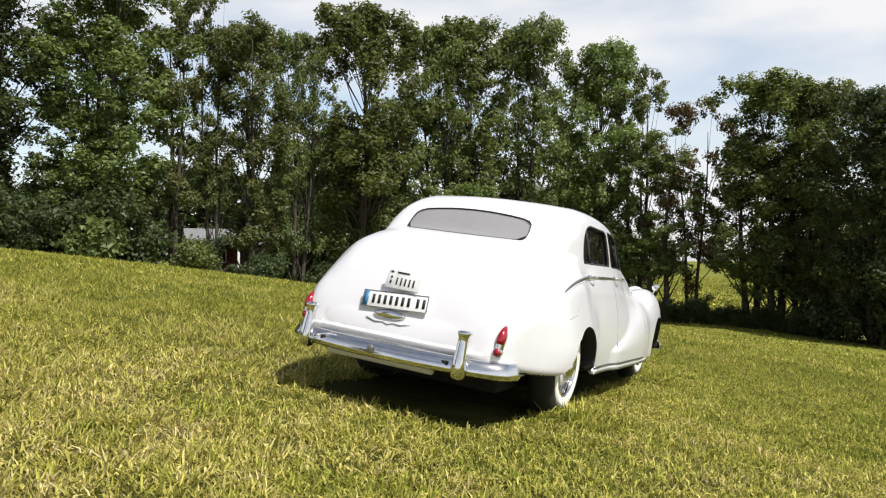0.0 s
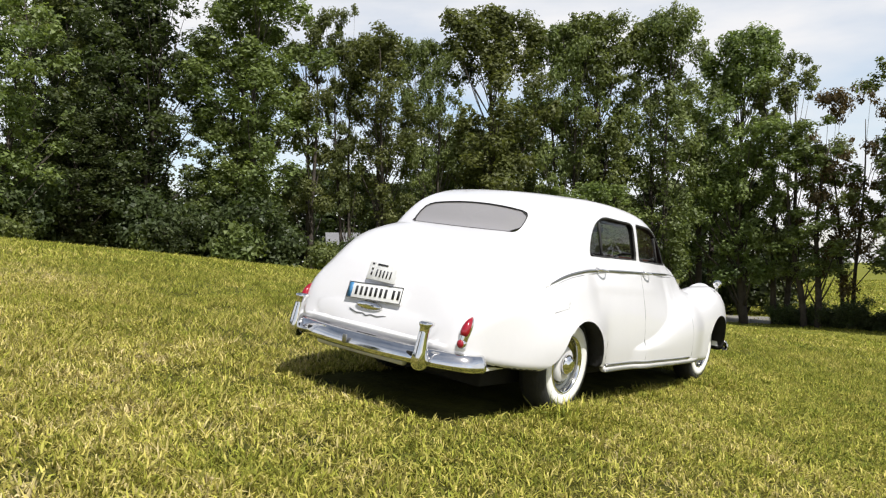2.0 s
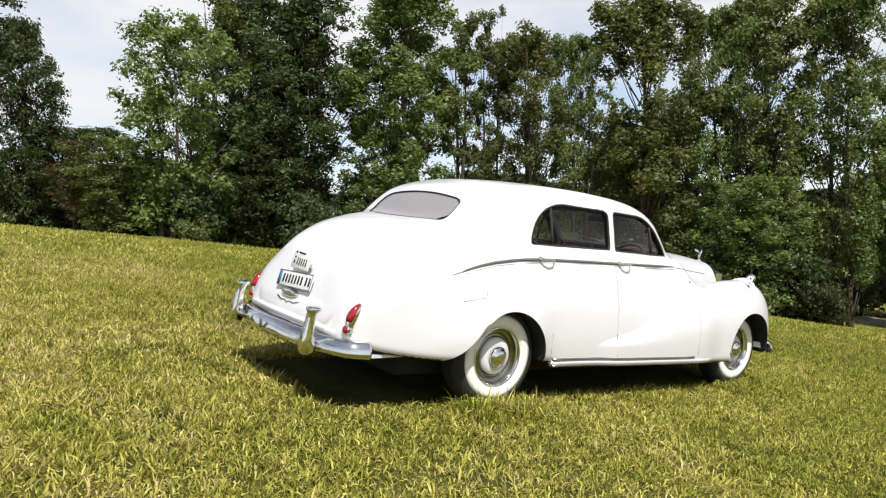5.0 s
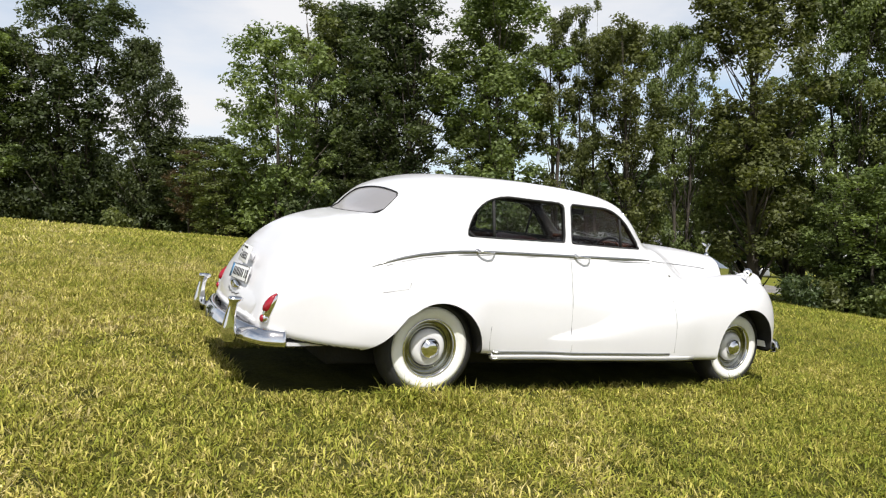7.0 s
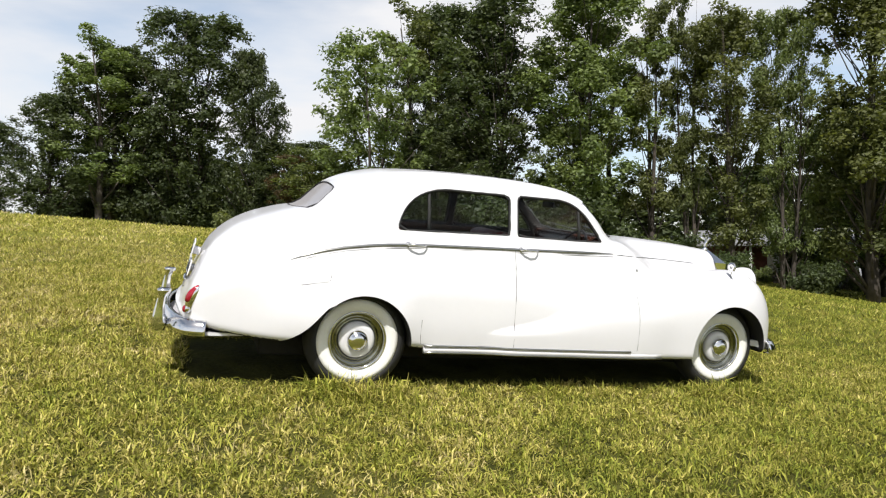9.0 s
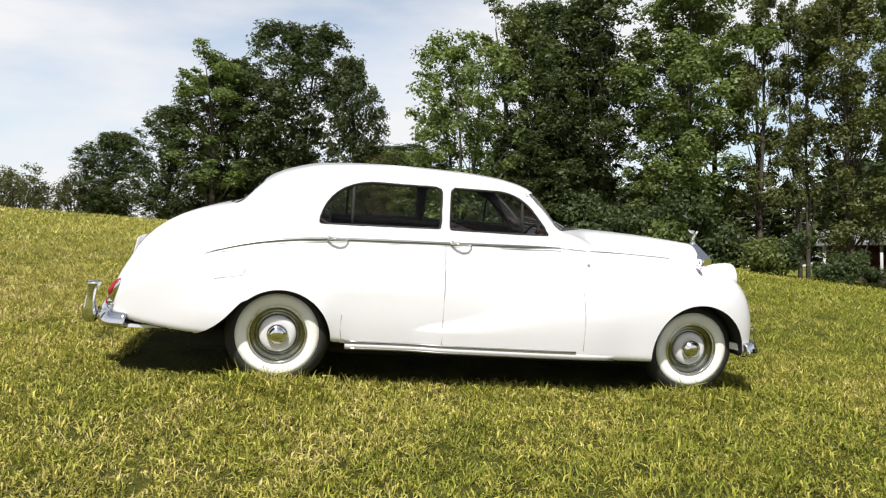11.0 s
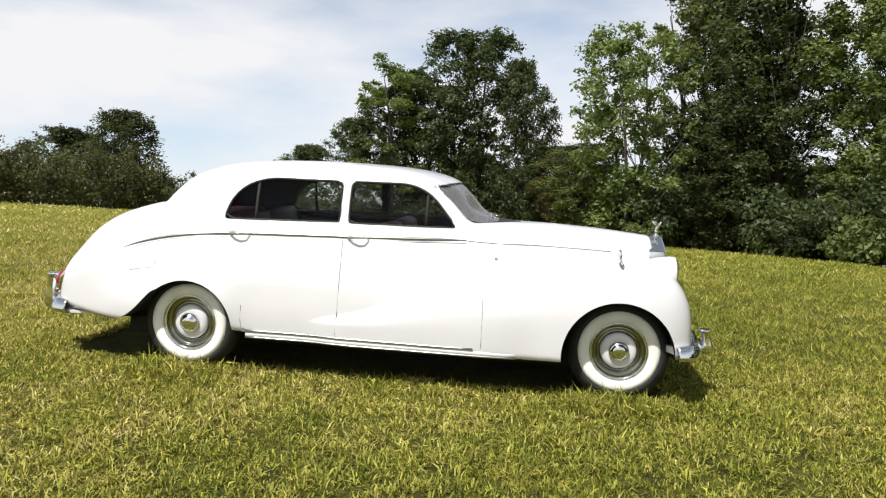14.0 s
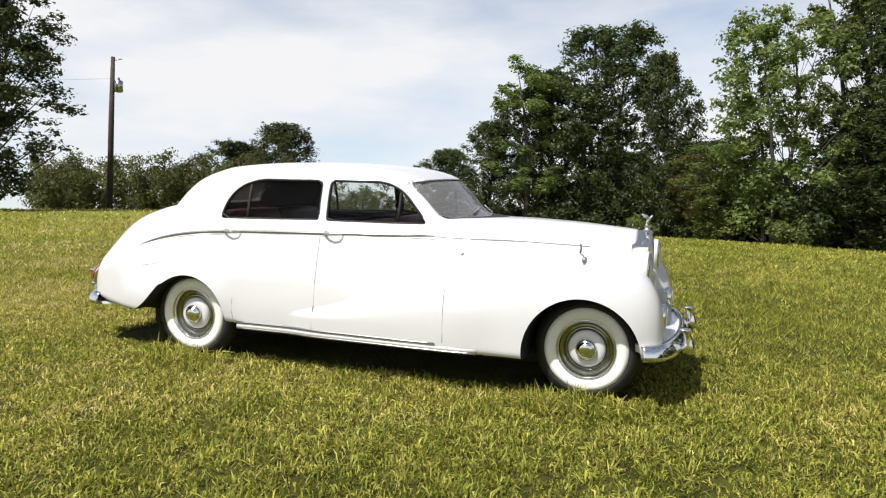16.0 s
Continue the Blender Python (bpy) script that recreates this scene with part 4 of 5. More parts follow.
for s in (-1, 1):
    lamp = new("headlamp")
    lamp.parent = car
    part("lamp_shell", lathe(bmesh.new(), [(1.76, 0.09), (1.84, 0.118), (1.93, 0.131), (1.968, 0.130), (1.974, 0.124), (1.955, 0.119)], 28, "x", (-0.04, s * 0.515, 0.885)), PAINT, lamp)
    part("lamp_rim", lathe(bmesh.new(), [(1.945, 0.120), (1.976, 0.120), (1.984, 0.110), (1.984, 0.100), (1.96, 0.098)], 28, "x", (-0.04, s * 0.515, 0.885)), CHROME, lamp, "chrome headlamp rim")
    part("lens", lathe(bmesh.new(), [(1.955, 0.100), (1.975, 0.098), (1.99, 0.070), (1.997, 0.03), (1.998, 0.003)], 28, "x", (-0.04, s * 0.515, 0.885)), LAMP_CLEAR, lamp, "clear domed glass lens")
    fog = new("fog_lamp")
    fog.parent = car
    part("lamp_bowl", lathe(bmesh.new(), [(1.94, 0.02), (1.96, 0.06), (2.02, 0.085), (2.055, 0.088), (2.06, 0.078)], 24, "x", (0, s * 0.43, 0.560)), CHROME, fog)
    part("lens", lathe(bmesh.new(), [(2.045, 0.080), (2.062, 0.070), (2.070, 0.03), (2.071, 0.003)], 24, "x", (0, s * 0.43, 0.560)), LAMP_CLEAR, fog)
    part("horn_grille", lathe(bmesh.new(), [(1.96, 0.055), (2.005, 0.055), (2.012, 0.045), (2.004, 0.004)], 20, "x", (0, s * 0.47, 0.44)), CHROME, car)
mirror = new("wing_mirror")
mirror.parent, mirror.matrix_basis = car, pose(1.515, -0.808, 1.030, 0, 0, 7) @ Matrix.Diagonal((0.78, 0.78, 0.78, 1))
part("mirror_shell", lathe(bmesh.new(), [(-0.010, 0.048), (-0.008, 0.052), (0.002, 0.052), (0.009, 0.036), (0.013, 0.020), (0.014, 0.003)], 28, "x"), CHROME, mirror)
part("mirror_glass", lathe(bmesh.new(), [(-0.0095, 0.003), (-0.0115, 0.03), (-0.0105, 0.046)], 28, "x"), CHROME, mirror, "round mirror glass")
part("mirror_stalk", tube(bmesh.new(), [(0.01, 0.004, -0.04), (0.025, 0.02, -0.06), (0.03, 0.035, -0.11)], [0.007, 0.006, 0.012], 8), CHROME, mirror)

# cabin
for x, top, mat, lab in ((-0.18, 1.135, RED_TRIM, "red leather front bench"), (-1.30, 1.18, LEATHER, "maroon leather rear bench")):
    seat = new("bench_seat")
    seat.parent = car
    seat["label"] = lab
    for y in (-0.33, 0.33):
        part("backrest", block(bmesh.new(), (0.16, 0.62, top - 0.80), pose(x, y, (top + 0.80) / 2, 0, -9), 0.06), mat, seat)
    part("cushion", block(bmesh.new(), (0.50, 1.28, 0.16), pose(x + 0.32, 0, 0.885), 0.05), mat, seat)
part("dashboard", block(bmesh.new(), (0.16, 1.18, 0.20), pose(0.44, 0, 1.065, 0, 14), 0.03), WOOD, car, "polished walnut dashboard")
bm = tube(bmesh.new(), [(0.0, 0.20 * math.cos(a), 0.20 * math.sin(a)) for a in (2 * math.pi * k / 40 for k in range(40))], 0.011, 8, True)
for a in (0.2, math.pi - 0.2, 1.5 * math.pi):
    tube(bm, [(0.0, 0, 0), (0.0, 0.20 * math.cos(a), 0.20 * math.sin(a))], 0.008, 6)
tube(bm, [(-0.012, 0, 0), (0.20, 0, 0)], [0.03, 0.02], 10)
wheel = part("steering_wheel", bm, INK, car, "thin-rimmed black steering wheel")
wheel.matrix_basis = pose(0.27, -0.32, 1.03, 0, 28)
part("parcel_shelf", block(bmesh.new(), (0.40, 1.15, 0.03), pose(-1.60, 0, 1.13), 0.008), LEATHER, car)
part("cabin_mirror", block(bmesh.new(), (0.02, 0.20, 0.05), pose(0.20, 0, 1.40), 0.008), INK, car)
for s in (-1, 1):
    part("door_trim", block(bmesh.new(), (1.35, 0.03, 0.05), pose(-0.55, s * 0.69, 1.10), 0.01), WOOD, car)


# ---- trees ----
def leaf_cloud(rng, centres, radii, count, size, squash=0.8, lift=0.35):
    """Leaf blades scattered through the outer shells of many clumps: vertices and triangles."""
    pick = rng.choice(len(centres), count, p=radii ** 2 / (radii ** 2).sum())
    d = rng.normal(size=(count, 3))
    d /= np.linalg.norm(d, axis=1, keepdims=True)
    rad = radii[pick] * (0.15 + 1.05 * rng.random(count) ** 0.8)
    p = centres[pick] + d * rad[:, None] * np.array([1, 1, squash])
    nrm = d + 0.7 * rng.normal(size=(count, 3)) + np.array([0, 0, lift])
    nrm /= np.linalg.norm(nrm, axis=1, keepdims=True)
    t = np.cross(nrm, rng.normal(size=(count, 3)))
    t /= np.linalg.norm(t, axis=1, keepdims=True)
    b = np.cross(nrm, t)
    s = (size * (0.6 + 0.8 * rng.random(count)))[:, None]
    droop = nrm * s * 0.18
    v = np.stack([p - t * s, p + t * s * 0.7 - b * s * 0.62 + droop, p + t * s * 0.5 + b * s * 0.72], 1).reshape(-1, 3)
    f = np.arange(count * 3).reshape(-1, 3)
    return v, f


def build_tree(seed, height, spread, bare, leaf, count, name="tree", label="", stems=1, size=0.086, clumps=260, gaps=0.0, round_top=0.6):
    """Trunks, limbs and twigs as tapered tubes; an uneven crown of many small clumps of leaves, with shoots above it."""
    rng = np.random.default_rng(seed)
    tree = thing(name, label, "tree", group="trees along the meadow")
    bm, centres, radii = bmesh.new(), [], []
    trunks = []
    for st in range(stems):
        ang = 2 * math.pi * (st / stems + 0.1 * seed)
        out = np.array([math.cos(ang), math.sin(ang)]) * spread * (0.12 if stems == 1 else 0.30)
        root = np.array([math.cos(ang), math.sin(ang), 0]) * 0.28 * (stems > 1) + np.array([0, 0, -0.5])
        tall = height * (0.90 if st == 0 else 0.78 + 0.10 * rng.random())
        pts = [root + np.array([out[0] * t ** 1.4 + 0.13 * math.sin(6 * t + seed), out[1] * t ** 1.4 + 0.13 * math.cos(5 * t + st), tall * t]) for t in np.linspace(0, 1, 11)]
        r0 = 0.0125 * height / stems ** 0.4
        tube(bm, [Vector(p) for p in pts], [r0 * (1.25 - 1.18 * t) + 0.012 for t in np.linspace(0, 1, 11)], 8)
        trunks.append((pts, r0))
    lumps = rng.random(6) * 6.283
    holes = [(rng.random() * 6.283, bare + (1 - bare) * rng.random()) for _ in range(int(gaps * 40))]
    for k in range(clumps):
        w = (k + rng.random()) / clumps
        w = w ** 0.9
        ang = k * 2.4 + rng.random()
        uneven = 0.80 + 0.15 * math.sin(3 * ang + 4 * w + lumps[0]) + 0.15 * math.sin(2 * ang - 6 * w + lumps[1]) + 0.07 * math.sin(15 * w + lumps[2])
        prof = min(1, 0.62 + 1.5 * w) * math.sqrt(max(0.03, 1 - max(0, (w - round_top) / (1.04 - round_top)) ** 2)) * uneven
        level = bare + (1 - bare) * w
        if any(abs(level - hz) < 0.055 and abs((ang - ha + 3.14) % 6.283 - 3.14) < 1.0 for ha, hz in holes):
            continue
        pts, r0 = trunks[k % stems]
        t = min(level, 0.97)
        i = min(int(t * 10), 9)
        core = pts[i] + (pts[i + 1] - pts[i]) * (t * 10 - i)
        reach = spread * prof * rng.random() ** 0.45
        size_k = spread * (0.115 + 0.16 * rng.random() ** 1.8)
        centre = np.array([core[0] + math.cos(ang) * reach, core[1] + math.sin(ang) * reach, min(level * height, height - 0.8 * size_k)])
        centres.append(centre), radii.append(size_k)
        if k % 3 == 0:  # a limb rises from lower on the trunk out to the clump
            j = max(0.04, t - 0.10 - 0.25 * reach / height)
            q = min(int(j * 10), 9)
            start = pts[q] + (pts[q + 1] - pts[q]) * (j * 10 - q)
            bend = (start + centre) / 2 + np.array([0, 0, -0.10 * reach])
            tube(bm, [Vector(start), Vector(bend), Vector(centre)], [r0 * 0.42 * (1.15 - t), r0 * 0.26 * (1.15 - t) + 0.006, 0.008], 5)
        if k % 6 == 0 and w > 0.25:  # a leading shoot of small clumps
            for s in (1, 2, 3):
                tip = centre + np.array([0.10 * s * math.cos(ang), 0.10 * s * math.sin(ang), 0.19 * s])
                if tip[2] < height:
                    centres.append(tip), radii.append(size_k * (0.80 - 0.14 * s))
    part("trunk", bm, BARK, tree)
    v, f = leaf_cloud(rng, np.array(centres), np.array(radii), count, size, 0.72, 0.75)
    raw_mesh("crown", v, f, leaf, tree)
    upper = v[v[:, 2] > 0.45 * height]
    mid_x, mid_y = (np.percentile(upper[:, 0], 4) + np.percentile(upper[:, 0], 96)) / 2, (np.percentile(upper[:, 1], 4) + np.percentile(upper[:, 1], 96)) / 2
    wide = (np.percentile(upper[:, 0], 97) - np.percentile(upper[:, 0], 3) + np.percentile(upper[:, 1], 97) - np.percentile(upper[:, 1], 3)) / 4
    return tree, float(np.percentile(v[:, 2], 99.9)), float(wide), float(mid_x), float(mid_y)


def build_shrub(seed, w, h, leaf, count, label, size=0.105, stems=9, bare=0.0):
    rng = np.random.default_rng(seed)
    shrub = thing("shrub", label, "shrub", group="undergrowth below the trees")
    bm, centres, radii = bmesh.new(), [], []
    for k in range(stems):
        ang, out = k * 2.4, w * 0.5 * (0.2 + 0.8 * rng.random())
        tip = np.array([math.cos(ang) * out, math.sin(ang) * out, h * (0.45 + 0.45 * rng.random())])
        tube(bm, [Vector((0.1 * math.cos(ang), 0.1 * math.sin(ang), -0.2)), Vector(tip * np.array([0.6, 0.6, 0.55])), Vector(tip)], [0.03, 0.02, 0.008], 5)
        for c in range(3):
            centres.append(tip * (0.5 + bare * 0.5 + (0.25 - 0.12 * bare) * c) + rng.normal(size=3) * 0.15), radii.append(0.25 * w * (0.5 + 0.6 * rng.random()) * 9 / stems)
    part("stem", bm, BARK, shrub)
    v, f = leaf_cloud(rng, np.array(centres), np.array(radii), count, size)
    v[:, 2] = np.maximum(v[:, 2], -0.1)
    raw_mesh("foliage", v, f, leaf, shrub)
    return shrub


def stand(x, y, turn=0.0, s=1.0, sz=None, sink=0.05):
    return pose(x, y, float(ground_z(x, y)) - sink, 0, 0, turn) @ Matrix.Diagonal((s, s, sz or s, 1))


FULL = "tall broadleaf tree in full green leaf at the meadow's edge"
kinds = {
    "a": build_tree(1, 14.0, 2.6, 0.14, LEAF, 34000, label=FULL, stems=2, gaps=0.15),
    "b": build_tree(2, 14.0, 2.5, 0.14, LEAF, 34000, label=FULL, gaps=0.15),
    "c": build_tree(3, 14.0, 2.7, 0.05, LEAF_DARK, 30000, label="dense dark green broadleaf tree", stems=2, clumps=300, size=0.098),
    "d": build_tree(4, 14.0, 2.2, 0.24, LEAF, 17000, label="slender sparse broadleaf tree with bare limbs showing", stems=2, clumps=190, gaps=0.35),
    "e": build_tree(5, 12.0, 2.9, 0.04, LEAF_DARK, 29000, label="dense dark green broadleaf tree", clumps=300, size=0.098, round_top=0.45),
    "f": build_tree(6, 10.0, 2.2, 0.14, LEAF_DRY, 10000, label="thin tree with browning dry leaves", stems=2, clumps=120, gaps=0.3),
    "g": build_tree(7, 9.0, 2.3, 0.06, LEAF, 16000, label="young bushy green tree filling the gap below taller ones", stems=3, clumps=160),
}
PLACES = [  # kind, x, y, height of the top above the world's zero, half width of the crown
    ("b", 25.7, 18.2, 14.5, 2.0),
    ("a", 29.3, 16.2, 14.1, 1.6),
    ("b", 31.1, 14.7, 14.6, 1.7),
    ("a", 32.8, 11.8, 14.6, 1.9),
    ("b", 35.9, 8.7, 13.9, 1.8),
    ("d", 36.9, 6.3, 12.9, 1.5),
    ("f", 36.0, 3.0, 10.0, 1.7),
    ("a", 34.3, -1.2, 10.5, 2.3),
    ("a", 34.3, -3.1, 9.9, 1.5),
    ("c", 31.2, -5.1, 8.8, 1.8),
    ("e", 30.0, -7.2, 8.0, 2.0),
    ("a", 21.4, 22.5, 12.8, 1.8),
    ("a", 23.4, 20.8, 12.7, 1.2),
    ("d", 20.1, 23.8, 14.1, 0.9),
    ("a", 15.6, 25.2, 14.5, 2.3),
    ("d", 18.4, 24.3, 13.7, 1.3),
    ("c", 12.1, 29.2, 14.8, 2.6),
    ("d", 9.6, 32.5, 15.6, 1.8),
    ("g", 5.4, 28.0, 11.6, 2.2), ("g", 3.4, 30.0, 6.5, 1.8),
    ("c", -2.7, 37.4, 15.1, 2.35),
    ("e", -6.0, 37.6, 13.0, 2.1),
    ("e", 0.9, 36.3, 12.9, 1.45),
    ("d", -6.6, 36.5, 13.3, 1.8),
    ("e", -9.7, 36.8, 9.8, 1.7),
    ("e", -13.2, 37.6, 8.5, 1.5),
    ("e", -30.7, 46.7, 13.2, 2.6),
    ("e", -33.4, 45.0, 11.5, 2.2),
    ("c", -21.8, 13.1, 11.7, 1.95),
    ("f", 2.4, 31.9, 6.5, 1.0),
    ("g", 27.5, 23.5, 7.5, 2.3), ("a", 32.6, 24.2, 9.5, 2.0),
    ("c", 10.8, 33.5, 15.5, 2.0), ("c", 3.0, 35.5, 7.8, 2.0),
    ("d", 35.6, 5.4, 8.4, 1.7), ("d", 35.2, 0.6, 8.0, 1.7), ("d", 34.4, -2.2, 6.5, 1.4),
    ("d", 31.3, 19.8, 11.2, 1.8), ("d", 38.4, 11.0, 10.6, 2.0), ("d", 13.2, 31.6, 14.2, 1.8), ("d", 18.3, 29.2, 13.5, 1.9),
]
rng = np.random.default_rng(5)
ROW = [(-10, 38.5), (-3, 38), (3, 35), (5.5, 29.5), (10, 28.0), (14, 24.5), (18, 20.5), (22, 18.5), (26, 15.5), (30, 12.5), (34, 9.0), (37, 4.5), (36, -1.0), (32, -6.5)]


def along(t):
    k = t * (len(ROW) - 1)
    i = min(int(k), len(ROW) - 2)
    return [ROW[i][j] + (ROW[i + 1][j] - ROW[i][j]) * (k - i) for j in (0, 1)]


def clear_view(x, y):
    """Whether a spot would hide the drive where it can be seen between the trunks."""
    one, two = math.degrees(math.atan2(y + 3.9, x + 5.6)), math.degrees(math.atan2(y + 5.7, x + 3.1))
    three, four = math.degrees(math.atan2(y + 6.0, x + 1.2)), math.degrees(math.atan2(y + 2.4, x + 6.7))
    return not (12.5 < one < 22.5 or 37.4 < two < 42.6 or 46.0 < three < 55.5 or 42.9 < four < 44.2)


def open_below(x, y):
    """Whether a spot lies where the far meadow shows below the crowns."""
    return x > 30 and -2.2 < y < 7.5


for k in range(11):
    x, y = along((k + 0.5 * rng.random()) / 11)
    far = 1 + 0.10 * rng.random()
    if clear_view(x, y) and not open_below(x, y):
        PLACES.append(("g" if k % 3 else "c", x * far + rng.normal() * 0.6, y * far + rng.normal() * 0.6, 4.5 + 3.5 * rng.random(), 1.6 + 0.7 * rng.random()))


def spread_out(src, poses):
    """Copies of a thing at all poses but the first, which it takes itself."""
    for m in poses[1:]:
        copy_thing(src, m)
    src.matrix_basis = poses[0]


stands = {kind: [] for kind in kinds}
for k, (kind, x, y, top, wide) in enumerate(PLACES):
    src, tall, girth, cx, cy = kinds[kind]
    g = float(ground_z(x, y))
    wide *= {"d": 1.22, "a": 1.15, "b": 1.15}.get(kind, 1.04)
    stands[kind].append(pose(x, y, g, 0, 0, 67 * k % 360) @ Matrix.Diagonal((wide / girth, wide / girth, (top - g) / tall, 1)) @ pose(-cx, -cy, 0))
for kind in kinds:
    spread_out(kinds[kind][0], stands[kind])
# the wood beyond the drive
far_tree, tall, girth, cx, cy = build_tree(31, 14.0, 3.2, 0.05, LEAF_DARK, 3600, label="distant dark green tree in the wood beyond", size=0.38)
woods = []
for k in range(34):
    ang, d = radians(-24 + 3.7 * k), 88 + 30 * rng.random()
    if -3 < math.degrees(ang) < 16:
        d *= 2.6
    x, y = d * math.cos(ang), d * math.sin(ang)
    woods.append(pose(x, y, float(ground_z(x, y)), 0, 0, 67 * k) @ Matrix.Diagonal((1.8, 1.8, 0.75 + 0.35 * rng.random(), 1)))
spread_out(far_tree, woods)
shrubs = [build_shrub(21, 2.6, 2.2, LEAF_DARK, 3200, "dense dark leafy undergrowth"), build_shrub(22, 2.2, 1.7, LEAF, 3000, "low green leafy bush"), build_shrub(23, 3.2, 3.0, LEAF_DARK, 4200, "tall dark leafy bush"),
          build_shrub(24, 3.0, 2.9, LEAF_HEDGE, 4300, "feathery small-leaved hedge bush on bare stems", 0.058, 16, 0.55)]
spots = []
for k in range(66):
    x, y = along((k + rng.random()) / 66)
    near = 0.955 + 0.085 * rng.random()
    spots.append((x * near + rng.normal() * 0.4, y * near + rng.normal() * 0.4, 0.6 + 0.6 * rng.random(), k % 3))


spots = [(x, y, 0.34 if open_below(x, y) else k, j) for x, y, k, j in spots if clear_view(x, y)]
for x, y in ((32.2, -4.0), (28.5, 24.6), (30.0, 25.8), (6.2, 30.5), (7.4, 29.6), (8.6, 30.4), (9.8, 29.8), (7.0, 32.0), (4.4, 31.5)):
    spots.append((x, y, 1.0 + 0.2 * rng.random(), 0))
spots.append((17.6, 18.0, 0.62, 0))
for x, y in ((43.0, 15.5), (44.5, 13.0), (44.0, 10.8), (45.5, 9.0), (43.5, 17.8), (46.5, 14.5), (47.0, 11.5)):  # bushes beyond the drive
    spots.append((x, y, 1.2 + 0.3 * rng.random(), 2))
for k in range(16):  # the low hedge below the open crowns
    spots.append((32.6 + 0.26 * k, -2.6 + 0.62 * k, 0.40 + 0.14 * rng.random(), 0 if k % 3 else 2))
hx, hy = 35.4, 34.3
for k in range(8):  # low bushes along the porch of the house
    w = -4.4 + 1.25 * k
    spots.append((hx + 0.743 * w - 3.9, hy - 0.669 * w - 4.3, 0.42 + 0.12 * rng.random(), 1 if k % 2 else 0))
for k in range(24):  # the hedge across the hill
    x, y = -13 - 1.15 * k + rng.normal() * 0.5, 38.5 - 0.28 * k + rng.normal()
    spots.append((x, y, (0.75 if k < 8 else 1.3) + 0.5 * rng.random(), 3))
for k in range(4):
    spread_out(shrubs[k], [stand(x, y, 360 * rng.random(), s) for x, y, s, j in spots if j == k])

# utility pole on the hill
px, py = -21.35, 18.67
pz = float(ground_z(px, py))
pole = thing("utility_pole", "weathered wooden utility pole with a small transformer can", "pole", pose(px, py, pz))
part("pole", tube(bmesh.new(), [(0, 0, -0.5), (0.02, 0, 4), (0.05, 0, 9.85 - pz)], [0.13, 0.115, 0.085], 12), POLE_WOOD, pole)
part("transformer", lathe(bmesh.new(), [(8.32 - pz, 0.10), (8.34 - pz, 0.17), (8.78 - pz, 0.17), (8.84 - pz, 0.06), (8.95 - pz, 0.03)], 18, "z", (0.34, 0.05, 0)), STEEL, pole)
part("bracket", tube(bmesh.new(), [(0.05, 0, 8.7 - pz), (0.34, 0.05, 8.7 - pz)], 0.03, 6), STEEL, pole)
part("insulator", tube(bmesh.new(), [(0.0, 0, 9.70 - pz), (0.45, 0.1, 9.75 - pz)], 0.02, 6), STEEL, pole)

part("wire", tube(bmesh.new(), [(-26 * t, -14 * t, 8.92 - pz + 0.2 * t - 2.4 * t * (1 - t)) for t in (k / 14 for k in range(15))], 0.0045, 5), INK, pole)


# ---- the drive, the house and what stands beyond the crest ----
ROAD = [(36, -30), (38, -10), (40, 2), (40, 10), (39.5, 16), (41, 26), (44.5, 33), (51, 44), (60, 60)]
bm = bmesh.new()
rows = []
for k in range(97):
    t = k / 96 * (len(ROAD) - 1)
    i = np.arange(len(ROAD))
    c = [float(curve(np.array([t]), list(zip(i, [p[j] for p in ROAD])))[0]) for j in (0, 1)]
    rows.append([bm.verts.new((c[0] + 0.9 * w, c[1] - 0.3 * w, float(ground_z(c[0] + 0.9 * w, c[1] - 0.3 * w)) + (0.03 if abs(w) < 3.4 else -0.03))) for w in (-3.6, -3.2, -1.2, 1.2, 3.2, 3.6)])
for a, b in zip(rows, rows[1:]):
    for j in range(5):
        bm.faces.new((a[j], a[j + 1], b[j + 1], b[j]))
tagged(part("road", bm, GRAVEL), "pale gravel drive dappled by the trees", "road", kind="structure")

house = thing("house", "red brick bungalow with a grey roof and white porch posts", "house", pose(hx, hy, float(ground_z(hx, hy)) + 0.40, 0, 0, -42) @ Matrix.Diagonal((1, 1, 0.78, 1)))
part("wall", block(bmesh.new(), (9.0, 6.0, 2.7), pose(0, 0, 1.3)), BRICK, house)
part("plinth", block(bmesh.new(), (9.2, 7.6, 1.8), pose(0, -0.9, -0.5), 0.03), POLE_WOOD, house)
bm = bmesh.new()
ridge = [bm.verts.new(p) for p in ((-4.9, -4.9, 2.55), (4.9, -4.9, 2.55), (4.9, 3.4, 2.55), (-4.9, 3.4, 2.55), (-4.9, -0.5, 4.1), (4.9, -0.5, 4.1), (-4.9, -4.9, 2.75), (4.9, -4.9, 2.75), (4.9, 3.4, 2.75), (-4.9, 3.4, 2.75))]
for f in ((0, 1, 2, 3), (6, 7, 5, 4), (8, 9, 4, 5), (0, 1, 7, 6), (2, 3, 9, 8), (1, 2, 8, 5, 7), (3, 0, 6, 4, 9)):
    bm.faces.new([ridge[i] for i in f])
bmesh.ops.recalc_face_normals(bm, faces=bm.faces)
part("roof", bm, SHINGLE, house, smooth=False)
for x in (-4.5, -1.5, 1.5, 4.5):
    part("porch_post", block(bmesh.new(), (0.16, 0.16, 2.3), pose(x, -4.5, 1.5), 0.02), TRIM, house)
